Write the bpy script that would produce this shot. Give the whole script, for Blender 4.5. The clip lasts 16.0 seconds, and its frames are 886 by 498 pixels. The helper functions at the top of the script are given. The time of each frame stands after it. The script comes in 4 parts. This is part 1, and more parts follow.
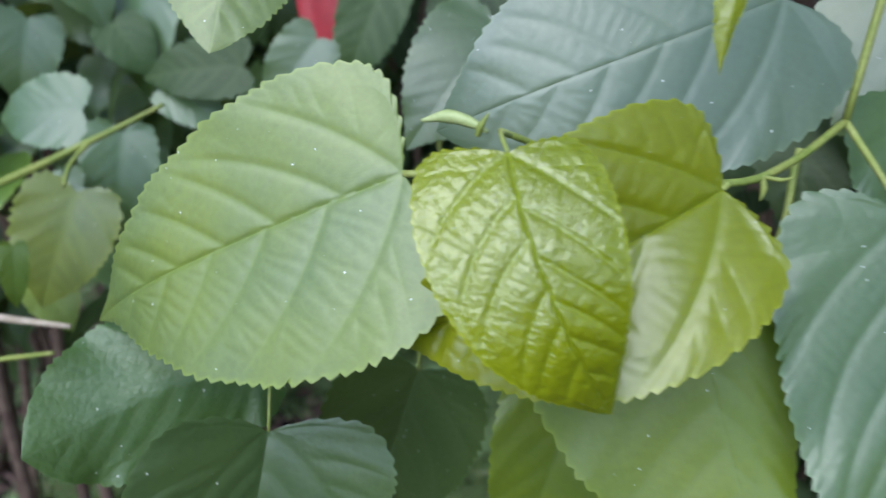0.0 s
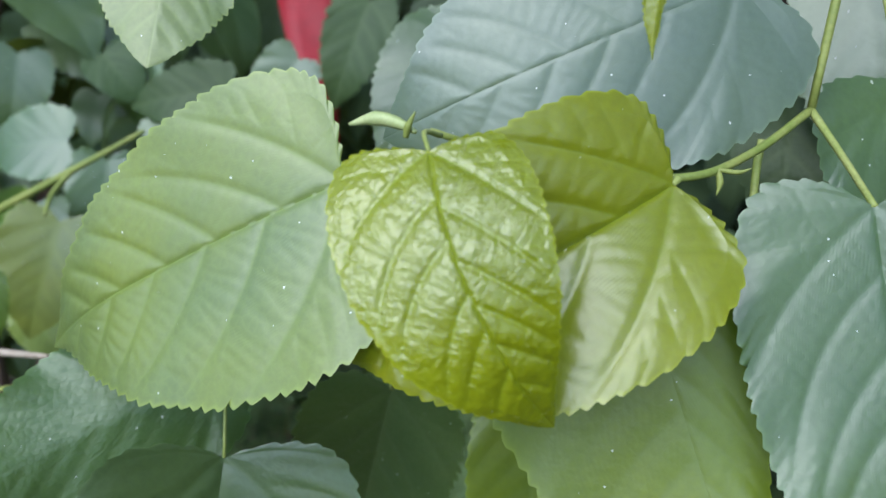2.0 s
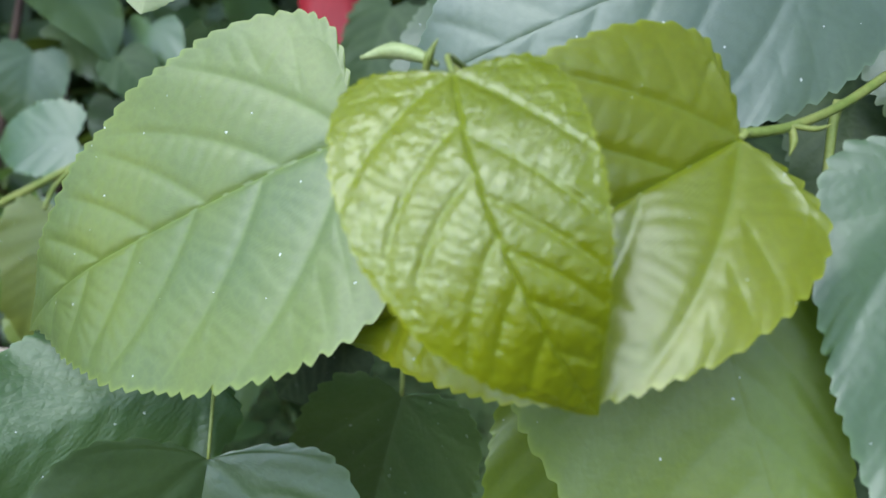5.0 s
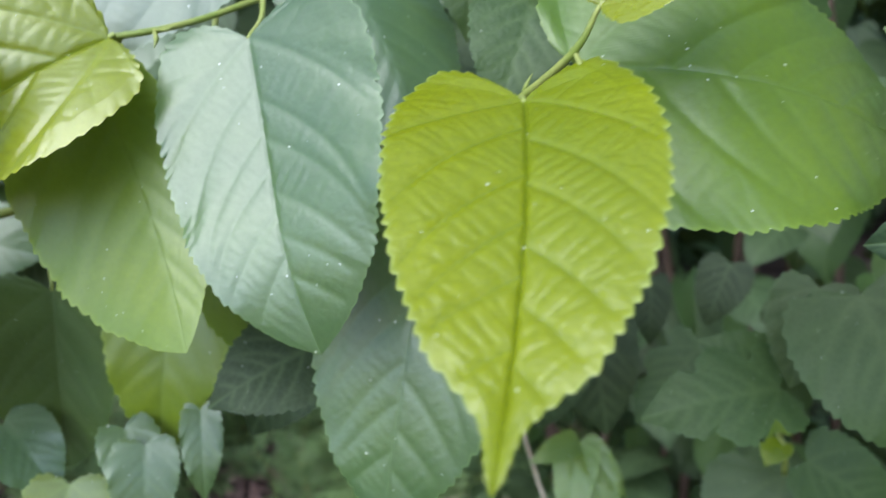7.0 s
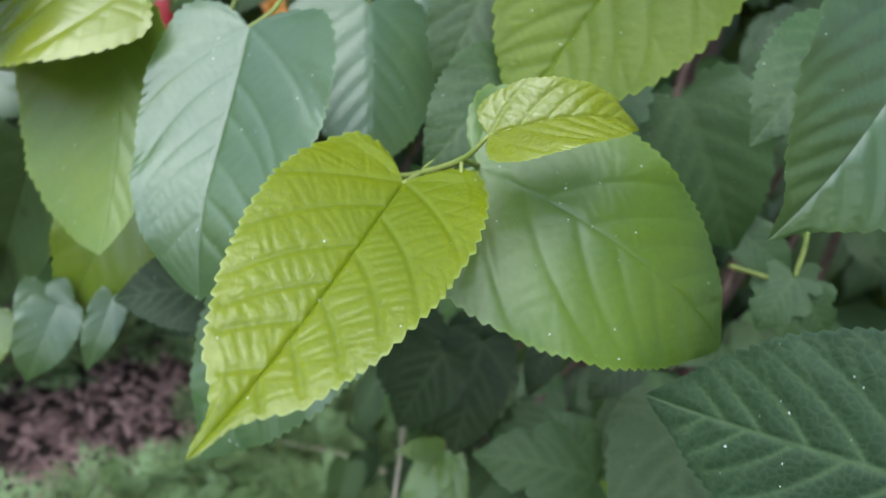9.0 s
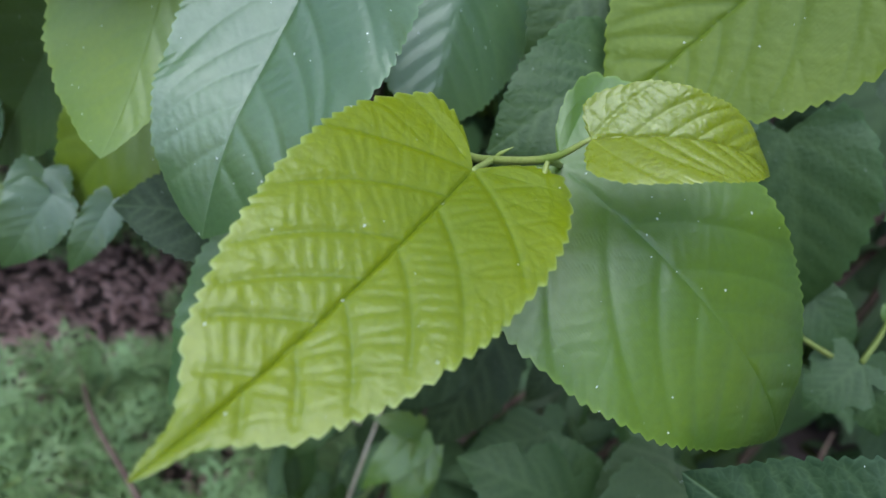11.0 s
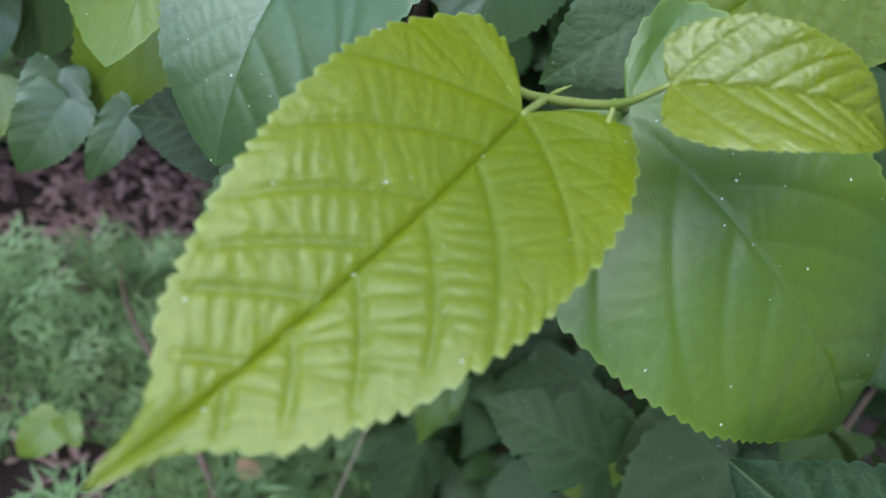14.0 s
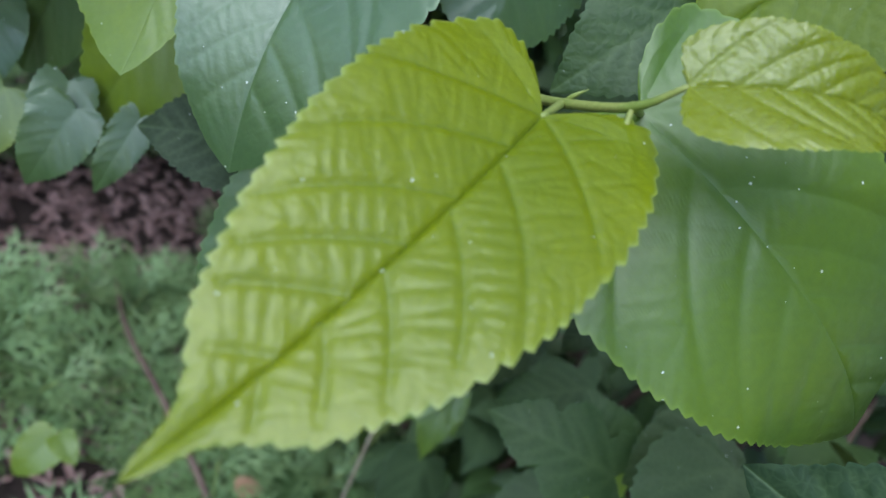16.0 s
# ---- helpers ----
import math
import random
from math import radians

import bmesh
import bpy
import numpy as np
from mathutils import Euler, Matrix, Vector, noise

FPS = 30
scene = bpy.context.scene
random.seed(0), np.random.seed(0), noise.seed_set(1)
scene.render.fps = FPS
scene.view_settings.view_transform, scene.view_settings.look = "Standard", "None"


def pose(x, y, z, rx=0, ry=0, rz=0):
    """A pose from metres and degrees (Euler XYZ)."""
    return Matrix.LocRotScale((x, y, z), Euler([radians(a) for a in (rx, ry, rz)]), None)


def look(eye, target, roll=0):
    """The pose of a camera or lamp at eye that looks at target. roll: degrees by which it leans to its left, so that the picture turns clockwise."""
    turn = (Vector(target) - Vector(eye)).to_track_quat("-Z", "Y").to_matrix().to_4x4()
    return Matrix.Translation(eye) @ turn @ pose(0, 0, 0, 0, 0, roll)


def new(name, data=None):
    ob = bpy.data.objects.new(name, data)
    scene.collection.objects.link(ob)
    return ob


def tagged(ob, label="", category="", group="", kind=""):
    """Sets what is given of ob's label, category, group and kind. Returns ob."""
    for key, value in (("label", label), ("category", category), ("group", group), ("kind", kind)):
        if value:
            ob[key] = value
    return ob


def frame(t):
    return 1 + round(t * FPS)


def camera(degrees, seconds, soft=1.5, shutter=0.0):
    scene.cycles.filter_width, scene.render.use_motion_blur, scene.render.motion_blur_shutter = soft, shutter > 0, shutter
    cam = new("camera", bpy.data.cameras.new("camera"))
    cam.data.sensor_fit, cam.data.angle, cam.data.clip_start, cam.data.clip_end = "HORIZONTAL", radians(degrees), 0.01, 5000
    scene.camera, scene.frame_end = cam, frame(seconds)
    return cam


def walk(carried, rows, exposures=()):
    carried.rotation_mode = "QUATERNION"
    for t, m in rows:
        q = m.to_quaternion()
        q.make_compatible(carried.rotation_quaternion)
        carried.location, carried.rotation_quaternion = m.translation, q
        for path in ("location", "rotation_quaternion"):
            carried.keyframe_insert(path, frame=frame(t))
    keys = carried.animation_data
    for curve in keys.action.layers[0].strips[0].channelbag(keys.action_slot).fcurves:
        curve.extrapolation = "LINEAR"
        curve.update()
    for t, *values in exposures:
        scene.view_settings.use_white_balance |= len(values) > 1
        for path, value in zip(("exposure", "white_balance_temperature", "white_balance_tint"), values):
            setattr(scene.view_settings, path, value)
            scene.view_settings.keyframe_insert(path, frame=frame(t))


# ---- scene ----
cam = camera(65.70, 16.0, shutter=0.5)
PATH = [
    (0, (0.0039, -0.0046, 0.8172), (0.0920, 0.9220, 0.4518), 1.51),
    (0.5, (-0.0078, 0.0126, 0.8110), (0.0797, 0.9433, 0.4558), 1.85),
    (1, (-0.0081, 0.0143, 0.8093), (0.0912, 0.9433, 0.4528), 2.15),
    (1.5, (0.0063, 0.0061, 0.8097), (0.1126, 0.9417, 0.4731), 0.85),
    (2, (0.0244, 0.0007, 0.8109), (0.0837, 0.9411, 0.4759), -1.17),
    (2.5, (0.0317, -0.0000, 0.8090), (0.0531, 0.9411, 0.4715), -1.72),
    (3, (0.0353, 0.0077, 0.8084), (0.0490, 0.9455, 0.4614), -1.32),
    (3.2, (0.0335, 0.0130, 0.8066), (0.0470, 0.9494, 0.4558), -1.32),
    (5.3, (0.0244, 0.0189, 0.7859), (0.0615, 0.9805, 0.5140), -0.01),
    (5.5, (0.0340, -0.0014, 0.7836), (0.0831, 0.9623, 0.5211), -0.74),
    (5.8, (0.0621, -0.0274, 0.7716), (0.1497, 0.9418, 0.5411), -1.52),
    (6, (0.0783, -0.0431, 0.7619), (0.1888, 0.9268, 0.5453), -2.63),
    (6.2, (0.0995, -0.0608, 0.7526), (0.2139, 0.9074, 0.5305), -3.69),
    (6.5, (0.1272, -0.0707, 0.7405), (0.2308, 0.8932, 0.4951), -4.97),
    (7, (0.1571, -0.0931, 0.7463), (0.2853, 0.8691, 0.5062), -6.08),
    (7.5, (0.1658, -0.0992, 0.7561), (0.2595, 0.8549, 0.4717), -4.47),
    (8, (0.1758, -0.1197, 0.7658), (0.3036, 0.8223, 0.4555), -2.65),
    (8.5, (0.1862, -0.1245, 0.7826), (0.3257, 0.8259, 0.5046), 5.06),
    (9, (0.1940, -0.1302, 0.7810), (0.3120, 0.8226, 0.5012), 16.71),
    (9.2, (0.1953, -0.1257, 0.7766), (0.3020, 0.8255, 0.4868), 20.42),
    (11.3, (0.1831, -0.0889, 0.7770), (0.3129, 0.8354, 0.4183), 31.44),
    (11.5, (0.1832, -0.0878, 0.7796), (0.3148, 0.8313, 0.4083), 31.97),
    (12, (0.1881, -0.0870, 0.7819), (0.3070, 0.8208, 0.3799), 32.92),
    (12.5, (0.1833, -0.0780, 0.7797), (0.3295, 0.8054, 0.3345), 35.67),
    (13, (0.1812, -0.0724, 0.7809), (0.3325, 0.8058, 0.3272), 36.46),
    (13.5, (0.1796, -0.0712, 0.7796), (0.3329, 0.8044, 0.3216), 36.09),
    (14, (0.1827, -0.0650, 0.7763), (0.3227, 0.8054, 0.3042), 35.07),
    (14.5, (0.1815, -0.0686, 0.7736), (0.3217, 0.8101, 0.3174), 34.59),
    (15, (0.1786, -0.0829, 0.7807), (0.3149, 0.8014, 0.3342), 34.91),
    (15.5, (0.1804, -0.0687, 0.7725), (0.3239, 0.8109, 0.3190), 35.02),
    (16, (0.1798, -0.0680, 0.7713), (0.3134, 0.8158, 0.3229), 34.71),
]
# the camera's own exposure and white balance drift on the way
EXPOSURES = [(0, 1.06, 6150, 15), (0.5, 0.9, 6150, 15), (1.5, 1.0, 6150, 15), (2.0, 1.14, 6150, 15), (2.5, 1.18, 6150, 15), (3.0, 1.0, 6150, 15), (5.5, 1.15, 6100, 12), (6.0, 1.32, 6400, 12), (6.5, 1.25, 6500, 12),
             (7, 1.58, 6500, 12), (8, 1.5, 6500, 11), (8.5, 1.34, 6500, 11), (9.0, 1.36, 6400, 10), (11.5, 1.0, 6000, 9), (13.5, 0.9, 6000, 9), (14, 1.1, 6000, 9), (14.5, 1.06, 6000, 9), (15, 1.16, 6000, 9), (15.5, 0.88, 6000, 9), (16, 1.04, 6000, 9)]
walk(cam, [(t, look(eye, target, roll)) for t, eye, target, roll in PATH], EXPOSURES)

# one lens with the shallow focus of a phone held close to leaves
cam.data.dof.use_dof = True
cam.data.dof.focus_distance = 0.175
cam.data.dof.aperture_fstop = 12.0

# ---- light: an even, bright but sunless sky ----
world = bpy.data.worlds.new("sky")
scene.world = world
world.use_nodes = True
wn = world.node_tree.nodes
sky = wn.new("ShaderNodeTexSky")
sky.sky_type = "NISHITA"
sky.sun_disc = False
sky.sun_elevation = radians(55)
sky.sun_rotation = radians(215)
sky.air_density, sky.dust_density, sky.ozone_density = 1.0, 0.8, 1.2
wn["Background"].inputs["Strength"].default_value = 0.12
world.node_tree.links.new(sky.outputs["Color"], wn["Background"].inputs["Color"])
sun = new("sun", bpy.data.lights.new("sun", "SUN"))
sun.data.energy = 1.5
sun.data.angle = radians(60)
sun.data.color = (0.90, 0.98, 1.0)
sun.matrix_world = look((-1.9, -3.2, 5.0), (0.1, 0.2, 0.6))
scene.view_settings.exposure = 0.0

# ---- materials ----


def nodes_of(mat):
    mat.use_nodes = True
    nt = mat.node_tree
    return nt, nt.nodes, nt.links, nt.nodes["Principled BSDF"]


def mix_colour(nt, fac, a, b, mode="MIX"):
    n = nt.nodes.new("ShaderNodeMix")
    n.data_type, n.blend_type = "RGBA", mode
    for sock, val in ((n.inputs[0], fac), (n.inputs[6], a), (n.inputs[7], b)):
        if isinstance(val, bpy.types.NodeSocket):
            nt.links.new(val, sock)
        elif isinstance(val, (int, float)):
            sock.default_value = val
        else:
            sock.default_value = (*val, 1)
    return n.outputs[2]


def maths(nt, op, a, b=0.0, c=0.0):
    n = nt.nodes.new("ShaderNodeMath")
    n.operation = op
    for sock, val in zip(n.inputs, (a, b, c)):
        if isinstance(val, bpy.types.NodeSocket):
            nt.links.new(val, sock)
        else:
            sock.default_value = val
    return n.outputs[0]


def attribute(nt, name):
    n = nt.nodes.new("ShaderNodeAttribute")
    n.attribute_name = name
    return n.outputs["Fac"]


def noise_of(nt, scale, detail=3.0, rough=0.55, coord=None):
    if coord is None:
        coord = nt.nodes.new("ShaderNodeTexCoord").outputs["Object"]
    n = nt.nodes.new("ShaderNodeTexNoise")
    n.inputs["Scale"].default_value = scale
    n.inputs["Detail"].default_value = detail
    n.inputs["Roughness"].default_value = rough
    nt.links.new(coord, n.inputs["Vector"])
    return n.outputs["Fac"]


def ramp(nt, fac, lo, hi):
    n = nt.nodes.new("ShaderNodeMapRange")
    n.inputs["From Min"].default_value = lo
    n.inputs["From Max"].default_value = hi
    nt.links.new(fac, n.inputs["Value"])
    return n.outputs["Result"]


def leaf_material(name, blade, warm, vein, rough=0.42, spec=0.5, through_light=0.25, net=0.35, specks=0.6, vein_mix=0.6, grain=0.25, rim=None, crinkle=0.0, coat=0.0, folds_scale=380):
    """A leaf's upper face: two greens in broad patches, paler or darker veins, tiny white specks, waxy gloss, some light let through."""
    mat = bpy.data.materials.new(name)
    nt, n, links, bsdf = nodes_of(mat)
    coord = n.new("ShaderNodeTexCoord").outputs["Object"]
    info = n.new("ShaderNodeObjectInfo").outputs["Random"]
    broad = ramp(nt, noise_of(nt, 22, 2, 0.5, coord), 0.35, 0.7)
    fine = noise_of(nt, 420, 4, 0.6, coord)
    col = mix_colour(nt, broad, blade, warm)
    col = mix_colour(nt, maths(nt, "MULTIPLY", ramp(nt, fine, 0.3, 0.75), 0.35), col, tuple(c * 0.62 for c in blade))
    v, w, e = attribute(nt, "vein"), attribute(nt, "net"), attribute(nt, "rim")
    col = mix_colour(nt, maths(nt, "MULTIPLY", w, net), col, vein)
    col = mix_colour(nt, maths(nt, "MULTIPLY", v, vein_mix), col, vein)
    col = mix_colour(nt, maths(nt, "MULTIPLY", e, 0.5), col, rim or tuple(min(1, c * 1.5 + 0.02) for c in warm))
    mesh_of = n.new("ShaderNodeTexVoronoi")
    mesh_of.feature = "DISTANCE_TO_EDGE"
    mesh_of.inputs["Scale"].default_value = 330
    bent = n.new("ShaderNodeVectorMath")
    wob = n.new("ShaderNodeTexNoise")
    wob.inputs["Scale"].default_value = 260
    links.new(coord, wob.inputs["Vector"])
    bent.operation = "MULTIPLY_ADD"
    links.new(wob.outputs["Color"], bent.inputs[0])
    bent.inputs[1].default_value = (0.002, 0.002, 0.002)
    links.new(coord, bent.inputs[2])
    links.new(bent.outputs["Vector"], mesh_of.inputs["Vector"])
    lines = maths(nt, "SUBTRACT", 1.0, ramp(nt, mesh_of.outputs["Distance"], 0.0, 0.16))
    col = mix_colour(nt, maths(nt, "MULTIPLY", lines, 0.14), col, vein)
    cells = n.new("ShaderNodeTexVoronoi")
    cells.inputs["Scale"].default_value = 230
    links.new(bent.outputs["Vector"], cells.inputs["Vector"])
    sep = n.new("ShaderNodeSeparateColor")
    links.new(cells.outputs["Color"], sep.inputs["Color"])
    near = maths(nt, "LESS_THAN", cells.outputs["Distance"], maths(nt, "MULTIPLY_ADD", sep.outputs["Green"], 0.06, 0.026))
    keep = maths(nt, "GREATER_THAN", sep.outputs["Red"], 0.4)
    dot = maths(nt, "MULTIPLY", maths(nt, "MULTIPLY", near, keep), specks)
    col = mix_colour(nt, dot, col, (0.82, 0.85, 0.74))
    tone = n.new("ShaderNodeHueSaturation")
    links.new(col, tone.inputs["Color"])
    links.new(maths(nt, "MULTIPLY_ADD", info, 0.02, 0.49), tone.inputs["Hue"])
    links.new(maths(nt, "MULTIPLY_ADD", info, 0.24, 0.88), tone.inputs["Value"])
    col = tone.outputs["Color"]
    links.new(col, bsdf.inputs["Base Color"])
    links.new(maths(nt, "MULTIPLY_ADD", fine, 0.22, rough - 0.1), bsdf.inputs["Roughness"])
    bsdf.inputs["Specular IOR Level"].default_value = spec
    height = maths(nt, "ADD", maths(nt, "MULTIPLY", noise_of(nt, 700, 2, 0.5, coord), 0.15), noise_of(nt, 260, 2, 0.5, coord))
    height = maths(nt, "SUBTRACT", height, maths(nt, "MULTIPLY", w, 0.5))
    height = maths(nt, "ADD", height, maths(nt, "MULTIPLY", ramp(nt, mesh_of.outputs["Distance"], 0.0, 0.35), 0.3))
    if crinkle:
        folds = noise_of(nt, folds_scale, 2, 0.6, bent.outputs["Vector"])
        height = maths(nt, "ADD", height, maths(nt, "MULTIPLY", folds, crinkle))
    bsdf.inputs["Coat Weight"].default_value = coat
    bsdf.inputs["Coat Roughness"].default_value = max(0.12, rough - 0.06)
    bump = n.new("ShaderNodeBump")
    bump.inputs["Strength"].default_value = grain
    bump.inputs["Distance"].default_value = 0.0006
    links.new(height, bump.inputs["Height"])
    links.new(bump.outputs["Normal"], bsdf.inputs["Normal"])
    links.new(bump.outputs["Normal"], bsdf.inputs["Coat Normal"])
    glow = n.new("ShaderNodeBsdfTranslucent")
    links.new(mix_colour(nt, 0.4, col, (0.42, 0.5, 0.03)), glow.inputs["Color"])
    mixed = n.new("ShaderNodeMixShader")
    mixed.inputs["Fac"].default_value = through_light
    links.new(bsdf.outputs["BSDF"], mixed.inputs[1])
    links.new(glow.outputs["BSDF"], mixed.inputs[2])
    links.new(mixed.outputs["Shader"], n["Material Output"].inputs["Surface"])
    return mat


def plain_material(name, colours, rough=0.7, scale=40, bump_mm=0.5, spec=0.3, random_tone=0.3):
    """A matt natural surface of two colours mixed by noise at two sizes, with relief."""
    mat = bpy.data.materials.new(name)
    nt, n, links, bsdf = nodes_of(mat)
    coord = n.new("ShaderNodeTexCoord").outputs["Object"]
    info = n.new("ShaderNodeObjectInfo").outputs["Random"]
    big, small = noise_of(nt, scale, 3, 0.6, coord), noise_of(nt, scale * 9, 3, 0.6, coord)
    col = mix_colour(nt, ramp(nt, big, 0.35, 0.65), colours[0], colours[1])
    col = mix_colour(nt, maths(nt, "MULTIPLY", ramp(nt, small, 0.4, 0.8), 0.5), col, tuple(c * 0.5 for c in colours[0]))
    tone = n.new("ShaderNodeHueSaturation")
    links.new(col, tone.inputs["Color"])
    links.new(maths(nt, "MULTIPLY_ADD", info, random_tone, 1 - random_tone / 2), tone.inputs["Value"])
    links.new(tone.outputs["Color"], bsdf.inputs["Base Color"])
    bsdf.inputs["Roughness"].default_value = rough
    bsdf.inputs["Specular IOR Level"].default_value = spec
    bump = n.new("ShaderNodeBump")
    bump.inputs["Strength"].default_value = 0.6
    bump.inputs["Distance"].default_value = bump_mm / 1000
    links.new(small, bump.inputs["Height"])
    links.new(bump.outputs["Normal"], bsdf.inputs["Normal"])
    return mat


MAT = {
    "young": leaf_material("young_leaf", (0.205, 0.275, 0.002), (0.275, 0.335, 0.003), (0.095, 0.175, 0.010), 0.33, 0.6, 0.3, 0.12, 0.7, 0.5, 0.35, (0.42, 0.54, 0.14), 0.25, 0.15),
    "lime": leaf_material("lime_leaf", (0.125, 0.196, 0.010), (0.168, 0.243, 0.010), (0.085, 0.15, 0.012), 0.5, 0.35, 0.28, 0.2, 0.9, 0.4, 0.35, None, 0.3, 0.0),
    "glossy": leaf_material("glossy_young_leaf", (0.205, 0.235, 0.001), (0.275, 0.295, 0.002), (0.30, 0.36, 0.015), 0.23, 0.9, 0.25, 0.05, 0.15, 0.55, 0.7, None, 0.6, 0.5, 520),
    "small": leaf_material("small_glossy_leaf", (0.22, 0.275, 0.004), (0.28, 0.335, 0.008), (0.36, 0.43, 0.06), 0.28, 0.7, 0.28, 0.1, 0.2, 0.5, 0.5, None, 0.35, 0.4, 560),
    "pale": leaf_material("pale_leaf", (0.155, 0.215, 0.062), (0.225, 0.275, 0.036), (0.26, 0.34, 0.07), 0.40, 0.8, 0.24, 0.06, 0.9, 0.4, 0.08, None, 0.12, 0.45),
    "folded": leaf_material("folded_young_leaf", (0.205, 0.245, 0.002), (0.275, 0.305, 0.004), (0.22, 0.29, 0.015), 0.32, 0.9, 0.26, 0.1, 0.35, 0.5, 0.14, None, 0.1, 0.35),
    "green": leaf_material("mid_green_leaf", (0.088, 0.165, 0.016), (0.135, 0.205, 0.012), (0.12, 0.205, 0.045), 0.40, 0.7, 0.24, 0.1, 0.8, 0.3, 0.16, None, 0.08, 0.15),
    "bluish": leaf_material("bluish_leaf", (0.050, 0.106, 0.032), (0.080, 0.142, 0.034), (0.095, 0.165, 0.055), 0.40, 1.0, 0.18, 0.2, 0.8, 0.35, 0.18, None, 0.15, 0.4),
    # paler, bluer base colour: part of the sky's sheen is painted in
    "sky_green": leaf_material("sky_sheen_toned_leaf", (0.112, 0.182, 0.112), (0.142, 0.212, 0.110), (0.10, 0.17, 0.07), 0.46, 1.0, 0.18, 0.2, 0.9, 0.35, 0.12, None, 0.4, 0.6),
    "soft": leaf_material("soft_green_leaf", (0.125, 0.205, 0.018), (0.180, 0.250, 0.012), (0.15, 0.22, 0.05), 0.40, 0.6, 0.26, 0.1, 0.8, 0.3, 0.1, None, 0.3, 0.35),
    "dusky": leaf_material("dusky_leaf", (0.056, 0.126, 0.028), (0.084, 0.158, 0.031), (0.12, 0.18, 0.07), 0.45, 0.8, 0.18, 0.15, 0.7, 0.4, 0.4, None, 0.5, 0.2),
    # mature green, lowered further to stand in for canopy shade
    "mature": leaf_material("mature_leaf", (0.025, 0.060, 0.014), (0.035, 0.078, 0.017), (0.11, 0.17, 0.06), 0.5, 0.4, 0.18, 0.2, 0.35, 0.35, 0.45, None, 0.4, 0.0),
    # the next two are darkened leaf greens: shade inside the bush, put into colour
    "shade": leaf_material("shade_toned_leaf", (0.017, 0.040, 0.018), (0.025, 0.054, 0.021), (0.12, 0.18, 0.08), 0.55, 0.3, 0.14, 0.25, 0.9, 0.5, 0.4, None, 0.3, 0.0),
    "dark": leaf_material("deep_shade_toned_leaf", (0.018, 0.038, 0.014), (0.025, 0.048, 0.016), (0.12, 0.18, 0.08), 0.55, 0.3, 0.12, 0.12, 0.35, 0.4, 0.3),
    "herb": leaf_material("herb_leaf", (0.20, 0.31, 0.13), (0.27, 0.39, 0.15), (0.28, 0.37, 0.18), 0.55, 0.6, 0.25, 0.1, 0.0, 0.4, 0.3),
    "stem": plain_material("green_stem", ((0.24, 0.30, 0.06), (0.33, 0.36, 0.11)), 0.5, 90, 0.15, 0.4, 0.1),
    "yellow_stem": plain_material("yellow_green_stem", ((0.20, 0.26, 0.05), (0.29, 0.32, 0.08)), 0.5, 90, 0.15, 0.4, 0.1),
    "bud": plain_material("pale_bud", ((0.34, 0.42, 0.15), (0.44, 0.50, 0.22)), 0.45, 120, 0.1, 0.5, 0.1),
    "brown_stem": plain_material("brown_twig", ((0.10, 0.06, 0.05), (0.17, 0.12, 0.09)), 0.8, 60, 0.4, 0.2, 0.3),
    "dry": plain_material("dry_stalk", ((0.36, 0.29, 0.21), (0.52, 0.44, 0.34)), 0.8, 70, 0.3, 0.2, 0.2),
    "dead": plain_material("dead_leaf", ((0.30, 0.16, 0.09), (0.44, 0.27, 0.17)), 0.6, 60, 0.4, 0.3, 0.1),
    "soil": plain_material("dark_soil", ((0.028, 0.019, 0.017), (0.06, 0.042, 0.036)), 0.95, 14, 6.0, 0.15, 0.0),
    "chip": plain_material("bark_chip", ((0.16, 0.088, 0.080), (0.38, 0.25, 0.235)), 0.85, 50, 1.0, 0.25, 1.1),
    "red": plain_material("red_cloth", ((0.27, 0.006, 0.012), (0.36, 0.010, 0.018)), 0.55, 30, 0.3, 0.4, 0.0),
    "orange": plain_material("orange_petal", ((0.42, 0.15, 0.012), (0.52, 0.21, 0.02)), 0.5, 40, 0.3, 0.4, 0.0),
}

# ---- builders ----


def thing(name, place, label, category, group="", kind=""):
    ob = new(name)
    ob.empty_display_size = 0.01
    ob.location = place
    return tagged(ob, label, category, group, kind)


def world_of(ob):
    m = ob.matrix_basis.copy()
    while ob.parent:
        m = ob.parent.matrix_basis @ m
        ob = ob.parent
    return m


def under(name, mesh, parent, matrix, label=""):
    ob = new(name, mesh)
    ob.parent = parent
    ob.matrix_basis = world_of(parent).inverted() @ matrix
    return tagged(ob, label) if label else ob


def mesh_from(name, verts, faces, material, smooth=True):
    me = bpy.data.meshes.new(name)
    me.from_pydata([tuple(v) for v in verts], [], [tuple(f) for f in faces])
    me.materials.append(material)
    if smooth:
        me.shade_smooth()
    return me


